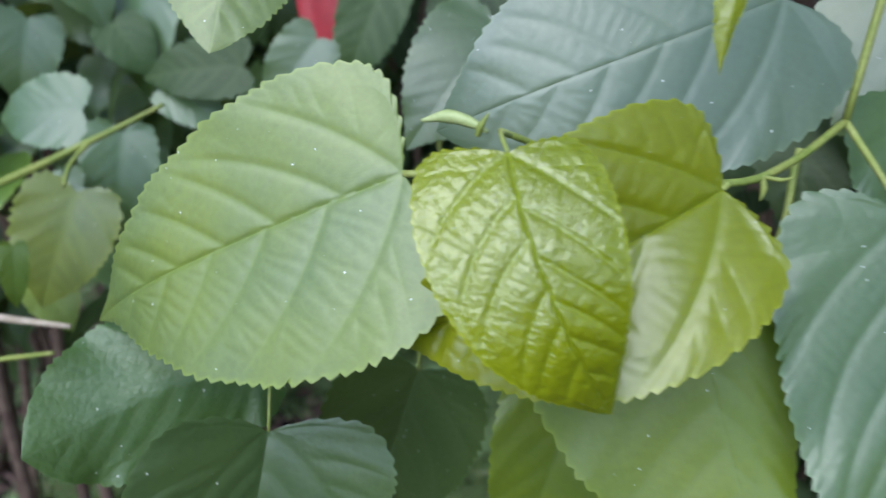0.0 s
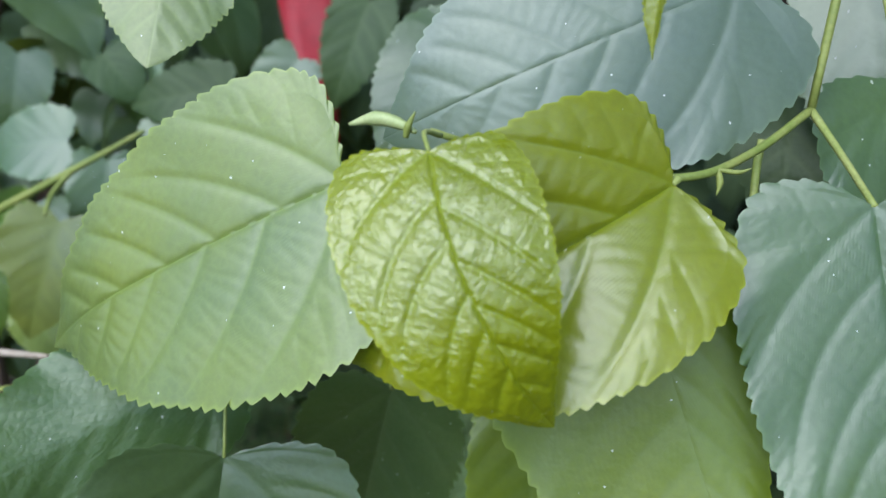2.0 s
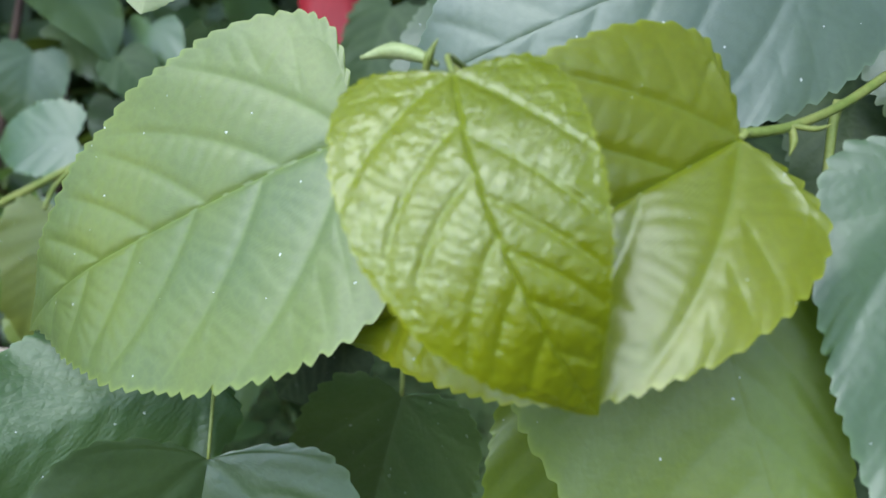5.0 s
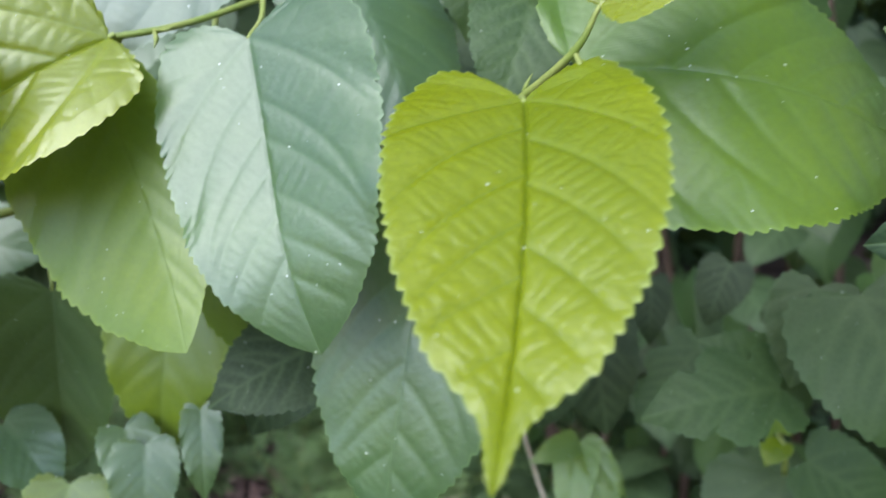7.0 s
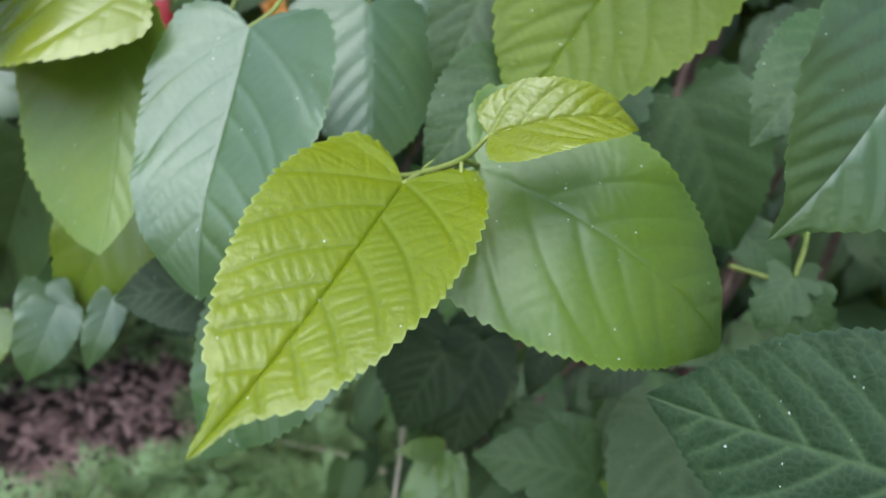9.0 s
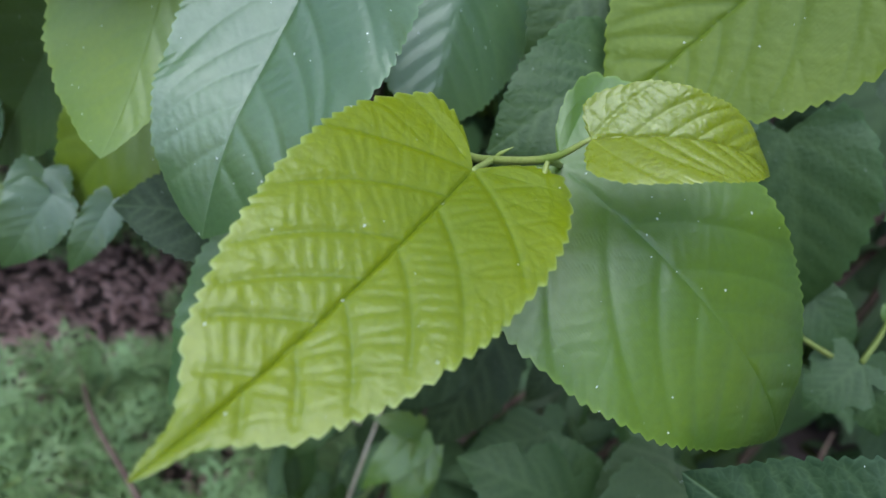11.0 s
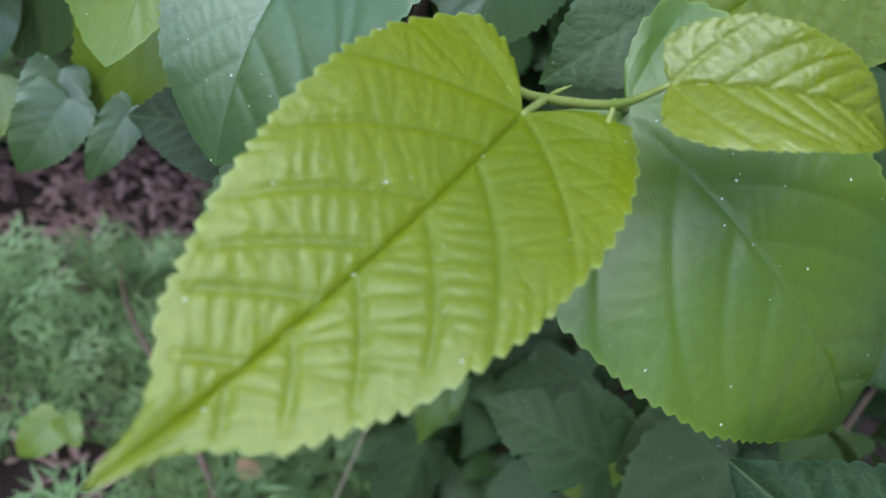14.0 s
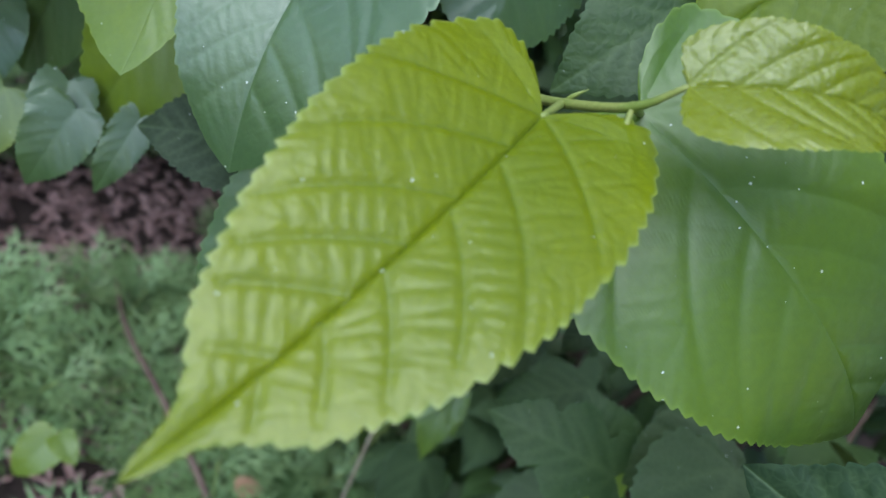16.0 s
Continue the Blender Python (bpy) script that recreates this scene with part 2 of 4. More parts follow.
def tube_data(points, radii, sides=8, steps=6):
    """Vertices and faces of a round, tapered tube that glides through a few places."""
    p = [Vector(q) for q in points]
    ext = [2 * p[0] - p[1], *p, 2 * p[-1] - p[-2]]
    path, rad = [], []
    for i in range(len(p) - 1):
        a, b, c, d = ext[i:i + 4]
        for k in range(steps):
            t = k / steps
            path.append(0.5 * (2 * b + (c - a) * t + (2 * a - 5 * b + 4 * c - d) * t * t + (3 * b - a - 3 * c + d) * t ** 3))
            rad.append(radii[i] + (radii[i + 1] - radii[i]) * t)
    path.append(p[-1])
    rad.append(radii[-1])
    verts, faces = [], []
    side = Vector((0.3, 0.2, 1.0))
    for i, q in enumerate(path):
        along = (path[min(i + 1, len(path) - 1)] - path[max(i - 1, 0)]).normalized()
        side = (side - along * side.dot(along)).normalized()
        up = along.cross(side)
        for k in range(sides):
            a = 2 * math.pi * k / sides
            verts.append(q + rad[i] * (math.cos(a) * side + math.sin(a) * up))
    for i in range(len(path) - 1):
        for k in range(sides):
            a, b = i * sides + k, i * sides + (k + 1) % sides
            faces.append((a, b, b + sides, a + sides))
    faces.append(tuple(range(sides - 1, -1, -1)))
    faces.append(tuple(range(len(verts) - sides, len(verts))))
    return verts, faces


def tube(name, points, radii, material, parent, label="", sides=8):
    origin = Vector(points[0])
    v, f = tube_data([Vector(q) - origin for q in points], radii, sides)
    return under(name, mesh_from(name, v, f, material), parent, Matrix.Translation(origin), label)


def half_outline(count, lobe, blunt):
    """One side of a heart-shaped leaf, unit length and half width 1, from the notch round to the tip."""
    u = np.linspace(0, 1, 2001)
    k = [0, .045, .10, .16, .22, .28, .36, .5, .65, .8, .9, .96, 1]
    x = np.interp(u, k, [0, -.55 * lobe, -.93 * lobe, -.95 * lobe, -.5 * lobe + .025, -.10 * lobe + .092, .21, .41, .61, .79, .895, .957, 1])
    sharp = np.interp(u, k, [0, .17, .41, .68, .86, .96, 1, .93, .71, .355, .10, .036, 0])
    rounded = np.interp(u, k, [0, .17, .42, .69, .86, .96, 1, .98, .90, .74, .50, .27, 0])
    y = sharp * (1 - blunt) + rounded * blunt
    g = np.exp(-np.linspace(-2.6, 2.6, 161) ** 2)
    g /= g.sum()
    out = []
    for a in (x, y):
        padded = np.r_[2 * a[0] - a[80:0:-1], a, 2 * a[-1] - a[-2:-82:-1]]
        out.append(np.interp(np.linspace(0, 1, count), u, np.convolve(padded, g, "valid")))
    return out


def inside_of(ox, oy):
    """A test for places within one half of the flat outline."""
    k = int(np.argmax(oy))
    low_y, low_x = np.maximum.accumulate(oy[:k + 1]), ox[:k + 1]
    high_y, high_x = np.maximum.accumulate(oy[k:][::-1]), ox[k:][::-1]

    def test(x, y, margin=0.0):
        y = y + margin
        return y < oy[k] and np.interp(y, low_y, low_x) + margin < x < np.interp(y, high_y, high_x) - margin
    return test


def vein_run(start, angle, bend, test, step=0.02, most=45, margin=0.012):
    """A vein that leaves its start at an angle from the midrib, in degrees, and bends on the way to the margin."""
    pts = [start]
    x, y = start
    for k in range(most):
        a = math.radians(angle)
        x, y = x + step * math.cos(a), y + step * math.sin(a)
        if k > 1 and not test(x, y, margin):
            break
        pts.append((x, y))
        angle += bend * step
    return pts


def vein_system(test, rnd, sign, fine):
    """Side veins with their forks, and the ladder of small cross veins between them, for one half of a leaf."""
    starts = [0.0, .17, .33, .48, .62, .75]
    mains = []
    for i, b in enumerate(starts):
        b = max(0.0, b + (0.026 * sign + rnd.uniform(-.016, .016) if i else 0))
        mains.append(vein_run((b, 0.0), (58 if i == 0 else 54 - i) + rnd.uniform(-4, 4), (-52 if i == 0 else -72) + rnd.uniform(-12, 12), test))
    forks = []
    for i, run in enumerate(mains):
        n = len(run)
        for f in ((.28, .46, .63, .79) if i == 0 else (.55, .78)):
            k = int(f * n + rnd.uniform(-.5, .5))
            if 1 < k < n - 2:
                dx, dy = run[k + 1][0] - run[k][0], run[k + 1][1] - run[k][1]
                forks.append(vein_run(run[k], math.degrees(math.atan2(dy, dx)) + (46 if i == 0 else 30) + rnd.uniform(-6, 6), -70 if i == 0 else -20, test))
    forks.append(vein_run((0.0, 0.0), 112, -60, test))
    rungs = []
    if fine:
        lines = [np.array(r) for r in mains]
        every = [np.array(r) for r in mains + forks if len(r) > 2]
        for i, run in enumerate(lines):
            if len(run) < 4:
                continue
            gaps = np.hypot(*np.diff(run, axis=0).T)
            total = gaps.sum()
            at = 0.022 + rnd.uniform(0, .015)
            along = np.r_[0, np.cumsum(gaps)]
            while at < total:
                p = np.array([np.interp(at, along, run[:, 0]), np.interp(at, along, run[:, 1])])
                q = np.array([np.interp(at + .01, along, run[:, 0]), np.interp(at + .01, along, run[:, 1])]) if at + .01 < total else p + np.diff(run[-2:], axis=0)[0]
                ang = math.degrees(math.atan2(*(q - p)[::-1])) - rnd.uniform(76, 100)
                for turn in (0, 180) if i == 0 and len(rungs) % 3 == 0 else (0,):
                    x, y = p
                    pts, a = [(x, y)], ang + turn
                    wob = rnd.uniform(-350, 350)
                    for k in range(14):
                        x, y = x + .011 * math.cos(math.radians(a)), y + .011 * math.sin(math.radians(a))
                        a += wob * .011
                        wob = -wob if k == 3 else wob
                        pts.append((x, y))
                        if y < 0 or not test(x, y, .004):
                            break
                        if k > 0 and any(np.min(np.hypot(e[:, 0] - x, e[:, 1] - y)) < .011 for e in every if e is not run and not (k < 3 and np.hypot(e[0, 0] - p[0], e[0, 1] - p[1]) < .04)):
                            break
                    rungs.append(pts)
                at += rnd.uniform(.024, .042)
    return mains, forks, rungs


def segments(lines, skip=1):
    out = []
    for run in lines:
        run = run[::skip] + ([run[-1]] if (len(run) - 1) % skip else [])
        out.extend((*a, *b) for a, b in zip(run[:-1], run[1:]))
    return np.array(out, dtype=np.float32).reshape(-1, 4)


def distance_to(x, y, segs):
    """How far each place lies from the nearest of many straight pieces."""
    best = np.full(x.shape, 1.0, dtype=np.float32)
    for x0, y0, x1, y1 in segs:
        reach = 0.08
        near = (x > min(x0, x1) - reach) & (x < max(x0, x1) + reach) & (y > min(y0, y1) - reach) & (y < max(y0, y1) + reach)
        px, py = x[near] - x0, y[near] - y0
        dx, dy = x1 - x0, y1 - y0
        t = np.clip((px * dx + py * dy) / (dx * dx + dy * dy + 1e-12), 0, 1)
        best[near] = np.minimum(best[near], np.hypot(px - t * dx, py - t * dy))
    return best


def leaf_mesh(name, material, length, width, lobe=0.1, blunt=0.2, fold=0.0, arch=0.0, tip=0.0, rows=130, cols=20, teeth=24,
              tooth=0.018, relief=0.6, groove=0.10, sway=0.0, wave=0.008, seed=0, clefts=(), cup=0.0, skew=0.0, drip=0.0):
    """A serrate heart-shaped leaf, base at the origin, tip towards +x, upper face towards +z, its veins sunk between pillows."""
    rnd = np.random.RandomState(seed + 11)
    s = np.linspace(0, 1, rows + 1)
    ox, oy = half_outline(rows + 1, lobe, blunt)
    oy = oy * width / length / 2
    if drip:
        oy = oy * (1 - drip * np.clip((s - .80) / .10, 0, 1) * np.clip((1.04 - s) / .10, 0, 1))
    for at, deep, wide in clefts:
        oy = oy * (1 - deep * np.exp(-((s - at) / wide) ** 2))
    v = np.linspace(0, 1, cols + 1)[None, :]
    v = 0.7 * v + 0.3 * (1 - (1 - v) ** 2)
    verts, veins, nets, rims, faces = [], [], [], [], []
    f = math.radians(fold)
    test = inside_of(ox, oy)
    for sign in (1, -1):
        dx, dy = np.gradient(ox), np.gradient(oy)
        ln = np.hypot(dx, dy) + 1e-9
        nx, ny = -dy / ln, dx / ln
        ph = s * teeth * (1 + 0.12 * (s - 0.5)) + 0.2 * np.sin(s * 31 + sign + seed) + rnd.rand()
        p = ph % 1.0
        saw = np.where(p < .74, (p / .74) ** .75, ((1 - p) / .26) ** .7)
        size = tooth * np.clip(s / .06, 0, 1) * np.clip((1 - s) / .24, 0, 1) * (0.6 + 0.8 * np.interp(ph, np.arange(0, teeth * 1.3), rnd.rand(len(np.arange(0, teeth * 1.3)))))
        ex, ey = ox + nx * (saw - .5) * size, oy + np.abs(ny) * (saw - .5) * size
        mx = np.clip((s - .44) / .56, 0, 1) ** .95
        out = v ** 9
        x = mx[:, None] + (ox - mx)[:, None] * (0.42 * v + 0.58 * v * v) + (ex - ox)[:, None] * out
        y = oy[:, None] * v + (ey - oy)[:, None] * out
        mains, forks, rungs = vein_system(test, rnd, sign, cols >= 28)
        cell = 0.33 / cols
        wide = max(.0024, cell * .7)
        d_main, d_fork = distance_to(x, y, segments(mains)), distance_to(x, y, segments(forks))
        d_net = distance_to(x, y, segments(rungs, 3)) if rungs else np.full(x.shape, .02)
        near = np.minimum(d_main, d_fork)
        taper = 1 - 0.55 * v
        mid = np.exp(-(y / (max(0.0028, cell * .8) * (1.2 - .8 * np.clip(mx, 0, 1)))[:, None]) ** 2) * (x > -0.01)
        vein = np.maximum(np.exp(-(d_main / wide) ** 2) * taper, 0.6 * np.exp(-(d_fork / wide) ** 2) * taper)
        vein = np.maximum(vein, mid)
        net = 0.75 * np.exp(-(d_net / max(.0024, cell)) ** 2) * np.clip((1 - v) / .06, 0, 1)
        part = np.minimum(np.minimum(d_main, 1.7 * y), d_fork + .020)
        g = max(groove * .14, cell * 3)
        pillow = 0.45 * (1 - np.exp(-(part / g) ** 2)) + 0.55 * (1 - (1 - np.clip(part / .08, 0, 1)) ** 2)
        small = 0.6 * (1 - np.exp(-(d_net / max(.0055, cell * 1.4)) ** 2)) + 0.4 * (1 - (1 - np.clip(d_net / .02, 0, 1)) ** 2)
        edge = np.clip((1 - v) * 4.5, 0, 1) ** .8 * np.clip((1 - s) / .1, 0, 1)[:, None]
        lift = relief * edge * (0.0064 * pillow + (0.0025 * small * (0.3 + 0.7 * pillow) if rungs else 0)) - 0.002 * relief * mid
        ya = np.abs(y) * (1 + sign * skew)
        z = ya * math.sin(f) + cup * ya ** 2 + arch * np.where(x > 0, 4 * x * (1 - x), 4 * x / (1 + 14 * np.abs(x))) - tip * np.clip(x - .55, 0, None) ** 2 / .2 + lift
        z = z + wave * (np.sin(s * 17 + seed * 1.7 + sign) + .5 * np.sin(s * 41 + seed))[:, None] * v ** 3 * np.clip((1 - s) / .15, 0, 1)[:, None] * np.clip(s / .12, 0, 1)[:, None]
        first = len(verts)
        side = sign * ya * math.cos(f)
        slope = 4 * sway * (1 - 2 * np.clip(x, 0, 1))
        bent = np.sqrt(1 + slope ** 2)
        x, side = x + side * slope / bent, side / bent - 4 * sway * x * (1 - x)
        pts = np.stack([x, side, z], -1).reshape(-1, 3) * length
        verts.extend(pts.tolist())
        veins.extend(vein.ravel().tolist())
        nets.extend(net.ravel().tolist())
        rims.extend((np.exp(-((1 - v) / .018) ** 2) + 0 * net).ravel().tolist())
        w = cols + 1
        for i in range(rows):
            for k in range(cols):
                a = first + i * w + k
                faces.append((a, a + w, a + w + 1, a + 1) if sign < 0 else (a, a + 1, a + w + 1, a + w))
    me = mesh_from(name, verts, faces, material)
    bm = bmesh.new()
    bm.from_mesh(me)
    layers = {key: bm.verts.layers.float.new(key) for key in ("vein", "net", "rim")}
    for i, vert in enumerate(bm.verts):
        vert[layers["vein"]], vert[layers["net"]], vert[layers["rim"]] = veins[i], nets[i], rims[i]
    bmesh.ops.remove_doubles(bm, verts=bm.verts, dist=length * 2e-5)
    bm.normal_update()
    bm.to_mesh(me)
    bm.free()
    me.shade_smooth()
    return me


def leaf(owner, kind, base, turn, length, width, lobe=0.1, blunt=0.2, fold=0.0, arch=0.0, tip=0.0, label="", stalk=None, **more):
    """A leaf on a shoot: place of its base, turn in degrees, sizes in metres; stalk: places that its petiole passes from the base to the stem."""
    leaf.count += 1
    me = leaf_mesh("leaf", MAT[kind], length, width, lobe, blunt, fold, arch, tip, seed=leaf.count, **more)
    ob = under("leaf", me, owner, pose(*base, *turn), label)
    if stalk:
        thick = [length * .008] + [length * .009] * (len(stalk) - 1) + [length * .011]
        tube("petiole", [base, *stalk], thick, MAT["stem"], ob)
    return ob


leaf.count = 0

# ---- ground ----


def ground_height(x, y):
    return 0.02 * noise.noise((x * 2.1, y * 2.1, 0.3)) + 0.012 * noise.noise((x * 7, y * 7, 1.7)) + 0.02 * max(0.0, y - 1.0)


def build_ground():
    n = 150
    verts, faces = [], []
    for j in range(n + 1):
        for i in range(n + 1):
            a, b = 2 * i / n - 1, 2 * j / n - 1
            x, y = 0.2 + 60 * a * abs(a) ** 2.6, 0.8 + 60 * b * abs(b) ** 2.6
            verts.append((x, y, ground_height(x, y) if abs(x) < 4 and abs(y) < 5 else 0.0))
    for j in range(n):
        for i in range(n):
            a = j * (n + 1) + i
            faces.append((a, a + 1, a + n + 2, a + n + 1))
    ob = new("ground", mesh_from("ground", verts, faces, MAT["soil"]))
    return tagged(ob, "dark garden soil strewn with purple-brown bark mulch", "ground", kind="structure")


ground = build_ground()

# ---- the near mulberry shoot: five leaves and a bud on one yellow-green stem ----
shoot = thing("mulberry_shoot", (0.137, 0.182, 0.782), "yellow-green mulberry shoot with broad serrate leaves and a tip bud", "plant")
tube("stem", [(0.156, 0.196, 0.93), (0.147, 0.190, 0.85), (0.137, 0.182, 0.782)], [0.0016, 0.0014, 0.0012], MAT["yellow_stem"], shoot)
tube("stem", [(0.137, 0.182, 0.782), (0.113, 0.166, 0.774), (0.0912, 0.1570, 0.7708), (0.062, 0.168, 0.772), (0.032, 0.156, 0.7840)], [0.0012, 0.0011, 0.0011, 0.0010, 0.0008], MAT["yellow_stem"], shoot)
leaf(shoot, "pale", (0.0096, 0.1742, 0.7685), (-65.0, 27.4, 164.7), 0.1266, 0.0852, 0.04, 0.00, 4.1, 0.031, 0.103, "broad pale green leaf with light veins and white specks", stalk=[(0.028, 0.166, 0.7705), (0.046, 0.157, 0.777)], rows=270, cols=72, relief=0.6, teeth=36, tooth=0.013, wave=0.004, sway=0.003, cup=0.08, skew=0.092)
leaf(shoot, "glossy", (0.0305, 0.1361, 0.7835), (46.7, 58.5, -44.5), 0.0614, 0.0424, 0.04, 0.31, -5.1, 0.174, 0.088, "glossy yellow-green young leaf with quilted veins", stalk=[(0.0300, 0.1425, 0.7862), (0.034, 0.1530, 0.7835)], rows=300, cols=76, relief=1.7, groove=0.09, teeth=32, tooth=0.01, wave=0.004, sway=0.071, cup=-0.03, skew=-0.065)
leaf(shoot, "folded", (0.0885, 0.1535, 0.7701), (-75.7, 31.1, 165.0), 0.0960, 0.0668, 0.05, 0.17, 21.8, 0.209, -0.092, "yellow-green young leaf folded along its midrib", stalk=[(0.0900, 0.1545, 0.7712)], rows=260, cols=60, relief=1.3, groove=0.10, teeth=32, tooth=0.012, wave=0.004, sway=-0.020, cup=-0.04, skew=0.038)
# blue-grey of this blade is sky sheen held in its colour
leaf(shoot, "sky_green", (0.1150, 0.1892, 0.8149), (-69.6, 21.3, -180.8), 0.1030, 0.0800, 0.14, 0.47, -2.8, 0.055, 0.075, "large mature leaf with bluish sky sheen put into its colour", stalk=[(0.132, 0.194, 0.832), (0.147, 0.190, 0.85)], rows=260, cols=68, relief=0.55, teeth=34, tooth=0.013, sway=-0.010, cup=-0.00, skew=-0.004)
leaf(shoot, "bluish", (0.1331, 0.1452, 0.7653), (24.9, 58.5, -85.6), 0.1031, 0.0767, 0.08, 0.82, 8.3, -0.040, 0.160, "hanging blue-green leaf with puckered blade", stalk=[(0.1365, 0.165, 0.773), (0.137, 0.182, 0.782)], rows=260, cols=68, relief=0.5, teeth=34, tooth=0.013, sway=0.014, cup=0.12, skew=0.123)
leaf(shoot, "soft", (0.0804, 0.1566, 0.7549), (45.0, 61.8, -60.8), 0.0942, 0.0708, 0.08, 0.62, -4.9, -0.055, -0.011, "smooth hanging light green leaf", stalk=[(0.083, 0.162, 0.762), (0.0912, 0.1580, 0.7708)], rows=200, cols=36, relief=0.4, tooth=0.012, cup=-0.01, skew=-0.42)
leaf(shoot, "soft", (0.0814, 0.2208, 0.6865), (-51.6, 72.2, -147.4), 0.1020, 0.0580, 0.10, 0.36, 7.8, 0.041, 0.125, "hanging olive green leaf seen in shade", stalk=[(0.112, 0.172, 0.74), (0.120, 0.174, 0.776)], rows=120, cols=18, sway=-0.003, cup=-0.01, skew=0.017)
leaf(shoot, "small", (0.0840, 0.1450, 0.8320), (0.0, 72.0, -150.0), 0.034, 0.011, 0.05, 0.1, 25.0, 0.05, 0.05, "tiny hanging young leaf", stalk=[(0.09, 0.15, 0.84), (0.105, 0.165, 0.845), (0.147, 0.190, 0.85)], rows=60, cols=8)
tube("bud", [(0.0285, 0.1525, 0.7845), (0.0245, 0.1555, 0.7862), (0.0195, 0.158, 0.7870), (0.0135, 0.1595, 0.7856)], [0.0005, 0.0014, 0.0017, 0.0004], MAT["bud"], shoot, "pale curled tip bud")
tube("stipule", [(0.0262, 0.1525, 0.7835), (0.0268, 0.1518, 0.786), (0.0285, 0.1512, 0.7892)], [0.0007, 0.0009, 0.0001], MAT["yellow_stem"], shoot)
tube("stipule", [(0.1015, 0.1590, 0.7720), (0.1020, 0.1580, 0.7690), (0.1010, 0.1570, 0.7660)], [0.0007, 0.0009, 0.0001], MAT["yellow_stem"], shoot)
tube("stipule", [(0.1015, 0.1590, 0.7720), (0.1060, 0.1575, 0.7715), (0.1090, 0.1570, 0.7725)], [0.0006, 0.0006, 0.0001], MAT["yellow_stem"], shoot)

# ---- the second shoot, with the heart-shaped yellow-green leaf ----
shoot2 = thing("mulberry_shoot", (0.2072, 0.0902, 0.7391), "mulberry shoot with a bright yellow-green heart-shaped leaf", "plant")
tube("stem", [(0.1803, 0.1923, 0.7160), (0.1948, 0.1608, 0.7205), (0.2021, 0.1066, 0.7332), (0.2072, 0.0902, 0.7391), (0.2170, 0.0748, 0.7494), (0.2222, 0.0700, 0.7591)], [0.0018, 0.0016, 0.0013, 0.0012, 0.001, 0.0006], MAT["yellow_stem"], shoot2)
leaf(shoot2, "young", (0.2018, 0.0693, 0.7389), (-5.4, 34.9, -111.7), 0.0980, 0.0596, 0.13, 0.26, 10.2, 0.064, -0.072, "bright yellow-green heart-shaped leaf with dark sunken veins", stalk=[(0.2072, 0.0902, 0.7391)], rows=330, cols=96, relief=1.05, groove=0.05, teeth=33, tooth=0.013, drip=0.45, wave=0.004, sway=-0.025, cup=0.03, skew=-0.026)
leaf(shoot2, "green", (0.2251, 0.0962, 0.7458), (59.9, 19.5, -3.0), 0.1137, 0.0850, 0.12, 0.41, -3.3, 0.122, 0.056, "broad drooping mid-green leaf with rolled tip", stalk=[(0.2170, 0.0748, 0.7494)], rows=250, cols=66, relief=0.6, groove=0.09, teeth=34, tooth=0.012, sway=-0.003, cup=0.11, skew=-0.087)
leaf(shoot2, "small", (0.2224, 0.0702, 0.7591), (40.6, -19.7, 8.2), 0.0473, 0.0305, 0.06, 0.57, 21.0, 0.124, 0.073, "small glossy yellow-green new leaf", rows=280, cols=64, relief=1.5, groove=0.13, teeth=26, tooth=0.012, sway=0.006, cup=0.01, skew=-0.141)
leaf(shoot2, "bluish", (0.1842, 0.1389, 0.7028), (-32.2, 71.2, -148.0), 0.1164, 0.0834, 0.10, 0.47, -3.3, 0.008, 0.018, "hanging blue-green leaf below the stem", stalk=[(0.1915, 0.1498, 0.7136), (0.1948, 0.1608, 0.7205)], rows=230, cols=60, relief=0.5, teeth=28)
tube("stipule", [(0.2170, 0.0748, 0.7494), (0.2180, 0.0728, 0.7454), (0.2200, 0.0718, 0.7439)], [0.0006, 0.0008, 0.0001], MAT["yellow_stem"], shoot2)
tube("stipule", [(0.2072, 0.0902, 0.7391), (0.2082, 0.0892, 0.7421), (0.2102, 0.0892, 0.7451)], [0.0005, 0.0006, 0.0001], MAT["yellow_stem"], shoot2)

# ---- other branches of the same tree, behind and to the sides ----
branch = thing("mulberry_branch", (0.19, 0.24, 0.80), "mulberry branch with dark green leaves behind the shoots", "plant")
tube("stem", [(0.40, 0.20, 1.02), (0.30, 0.215, 0.93), (0.19, 0.26, 0.86), (0.05, 0.28, 0.90), (-0.05, 0.28, 0.92)], [0.004, 0.0035, 0.003, 0.0025, 0.0015], MAT["brown_stem"], branch)
leaf(branch, "lime", (0.2715, 0.1518, 0.8526), (-48.2, 69.6, -163.6), 0.0990, 0.0945, 0.10, 0.39, 4.9, -0.046, 0.004, "large yellow-green leaf hanging from above", stalk=[(0.27, 0.15, 0.87), (0.285, 0.215, 0.92)], rows=230, cols=44, relief=1.2, groove=0.1)
leaf(branch, "bluish", (0.1706, 0.1937, 0.7870), (16.2, 62.2, -56.7), 0.0755, 0.0710, 0.09, 0.61, -7.5, 0.026, 0.014, "blue-green leaf in the shade of the shoot", stalk=[(0.172, 0.21, 0.81), (0.19, 0.26, 0.86)], rows=170, cols=28, teeth=26, tooth=0.02)
leaf(branch, "mature", (0.2201, 0.1856, 0.8164), (-27.4, 72.2, -124.0), 0.0600, 0.0420, 0.10, 0.30, 5.0, 0.060, 0.050, "dark green leaf behind the stem", rows=120, cols=12, teeth=19, tooth=0.026)
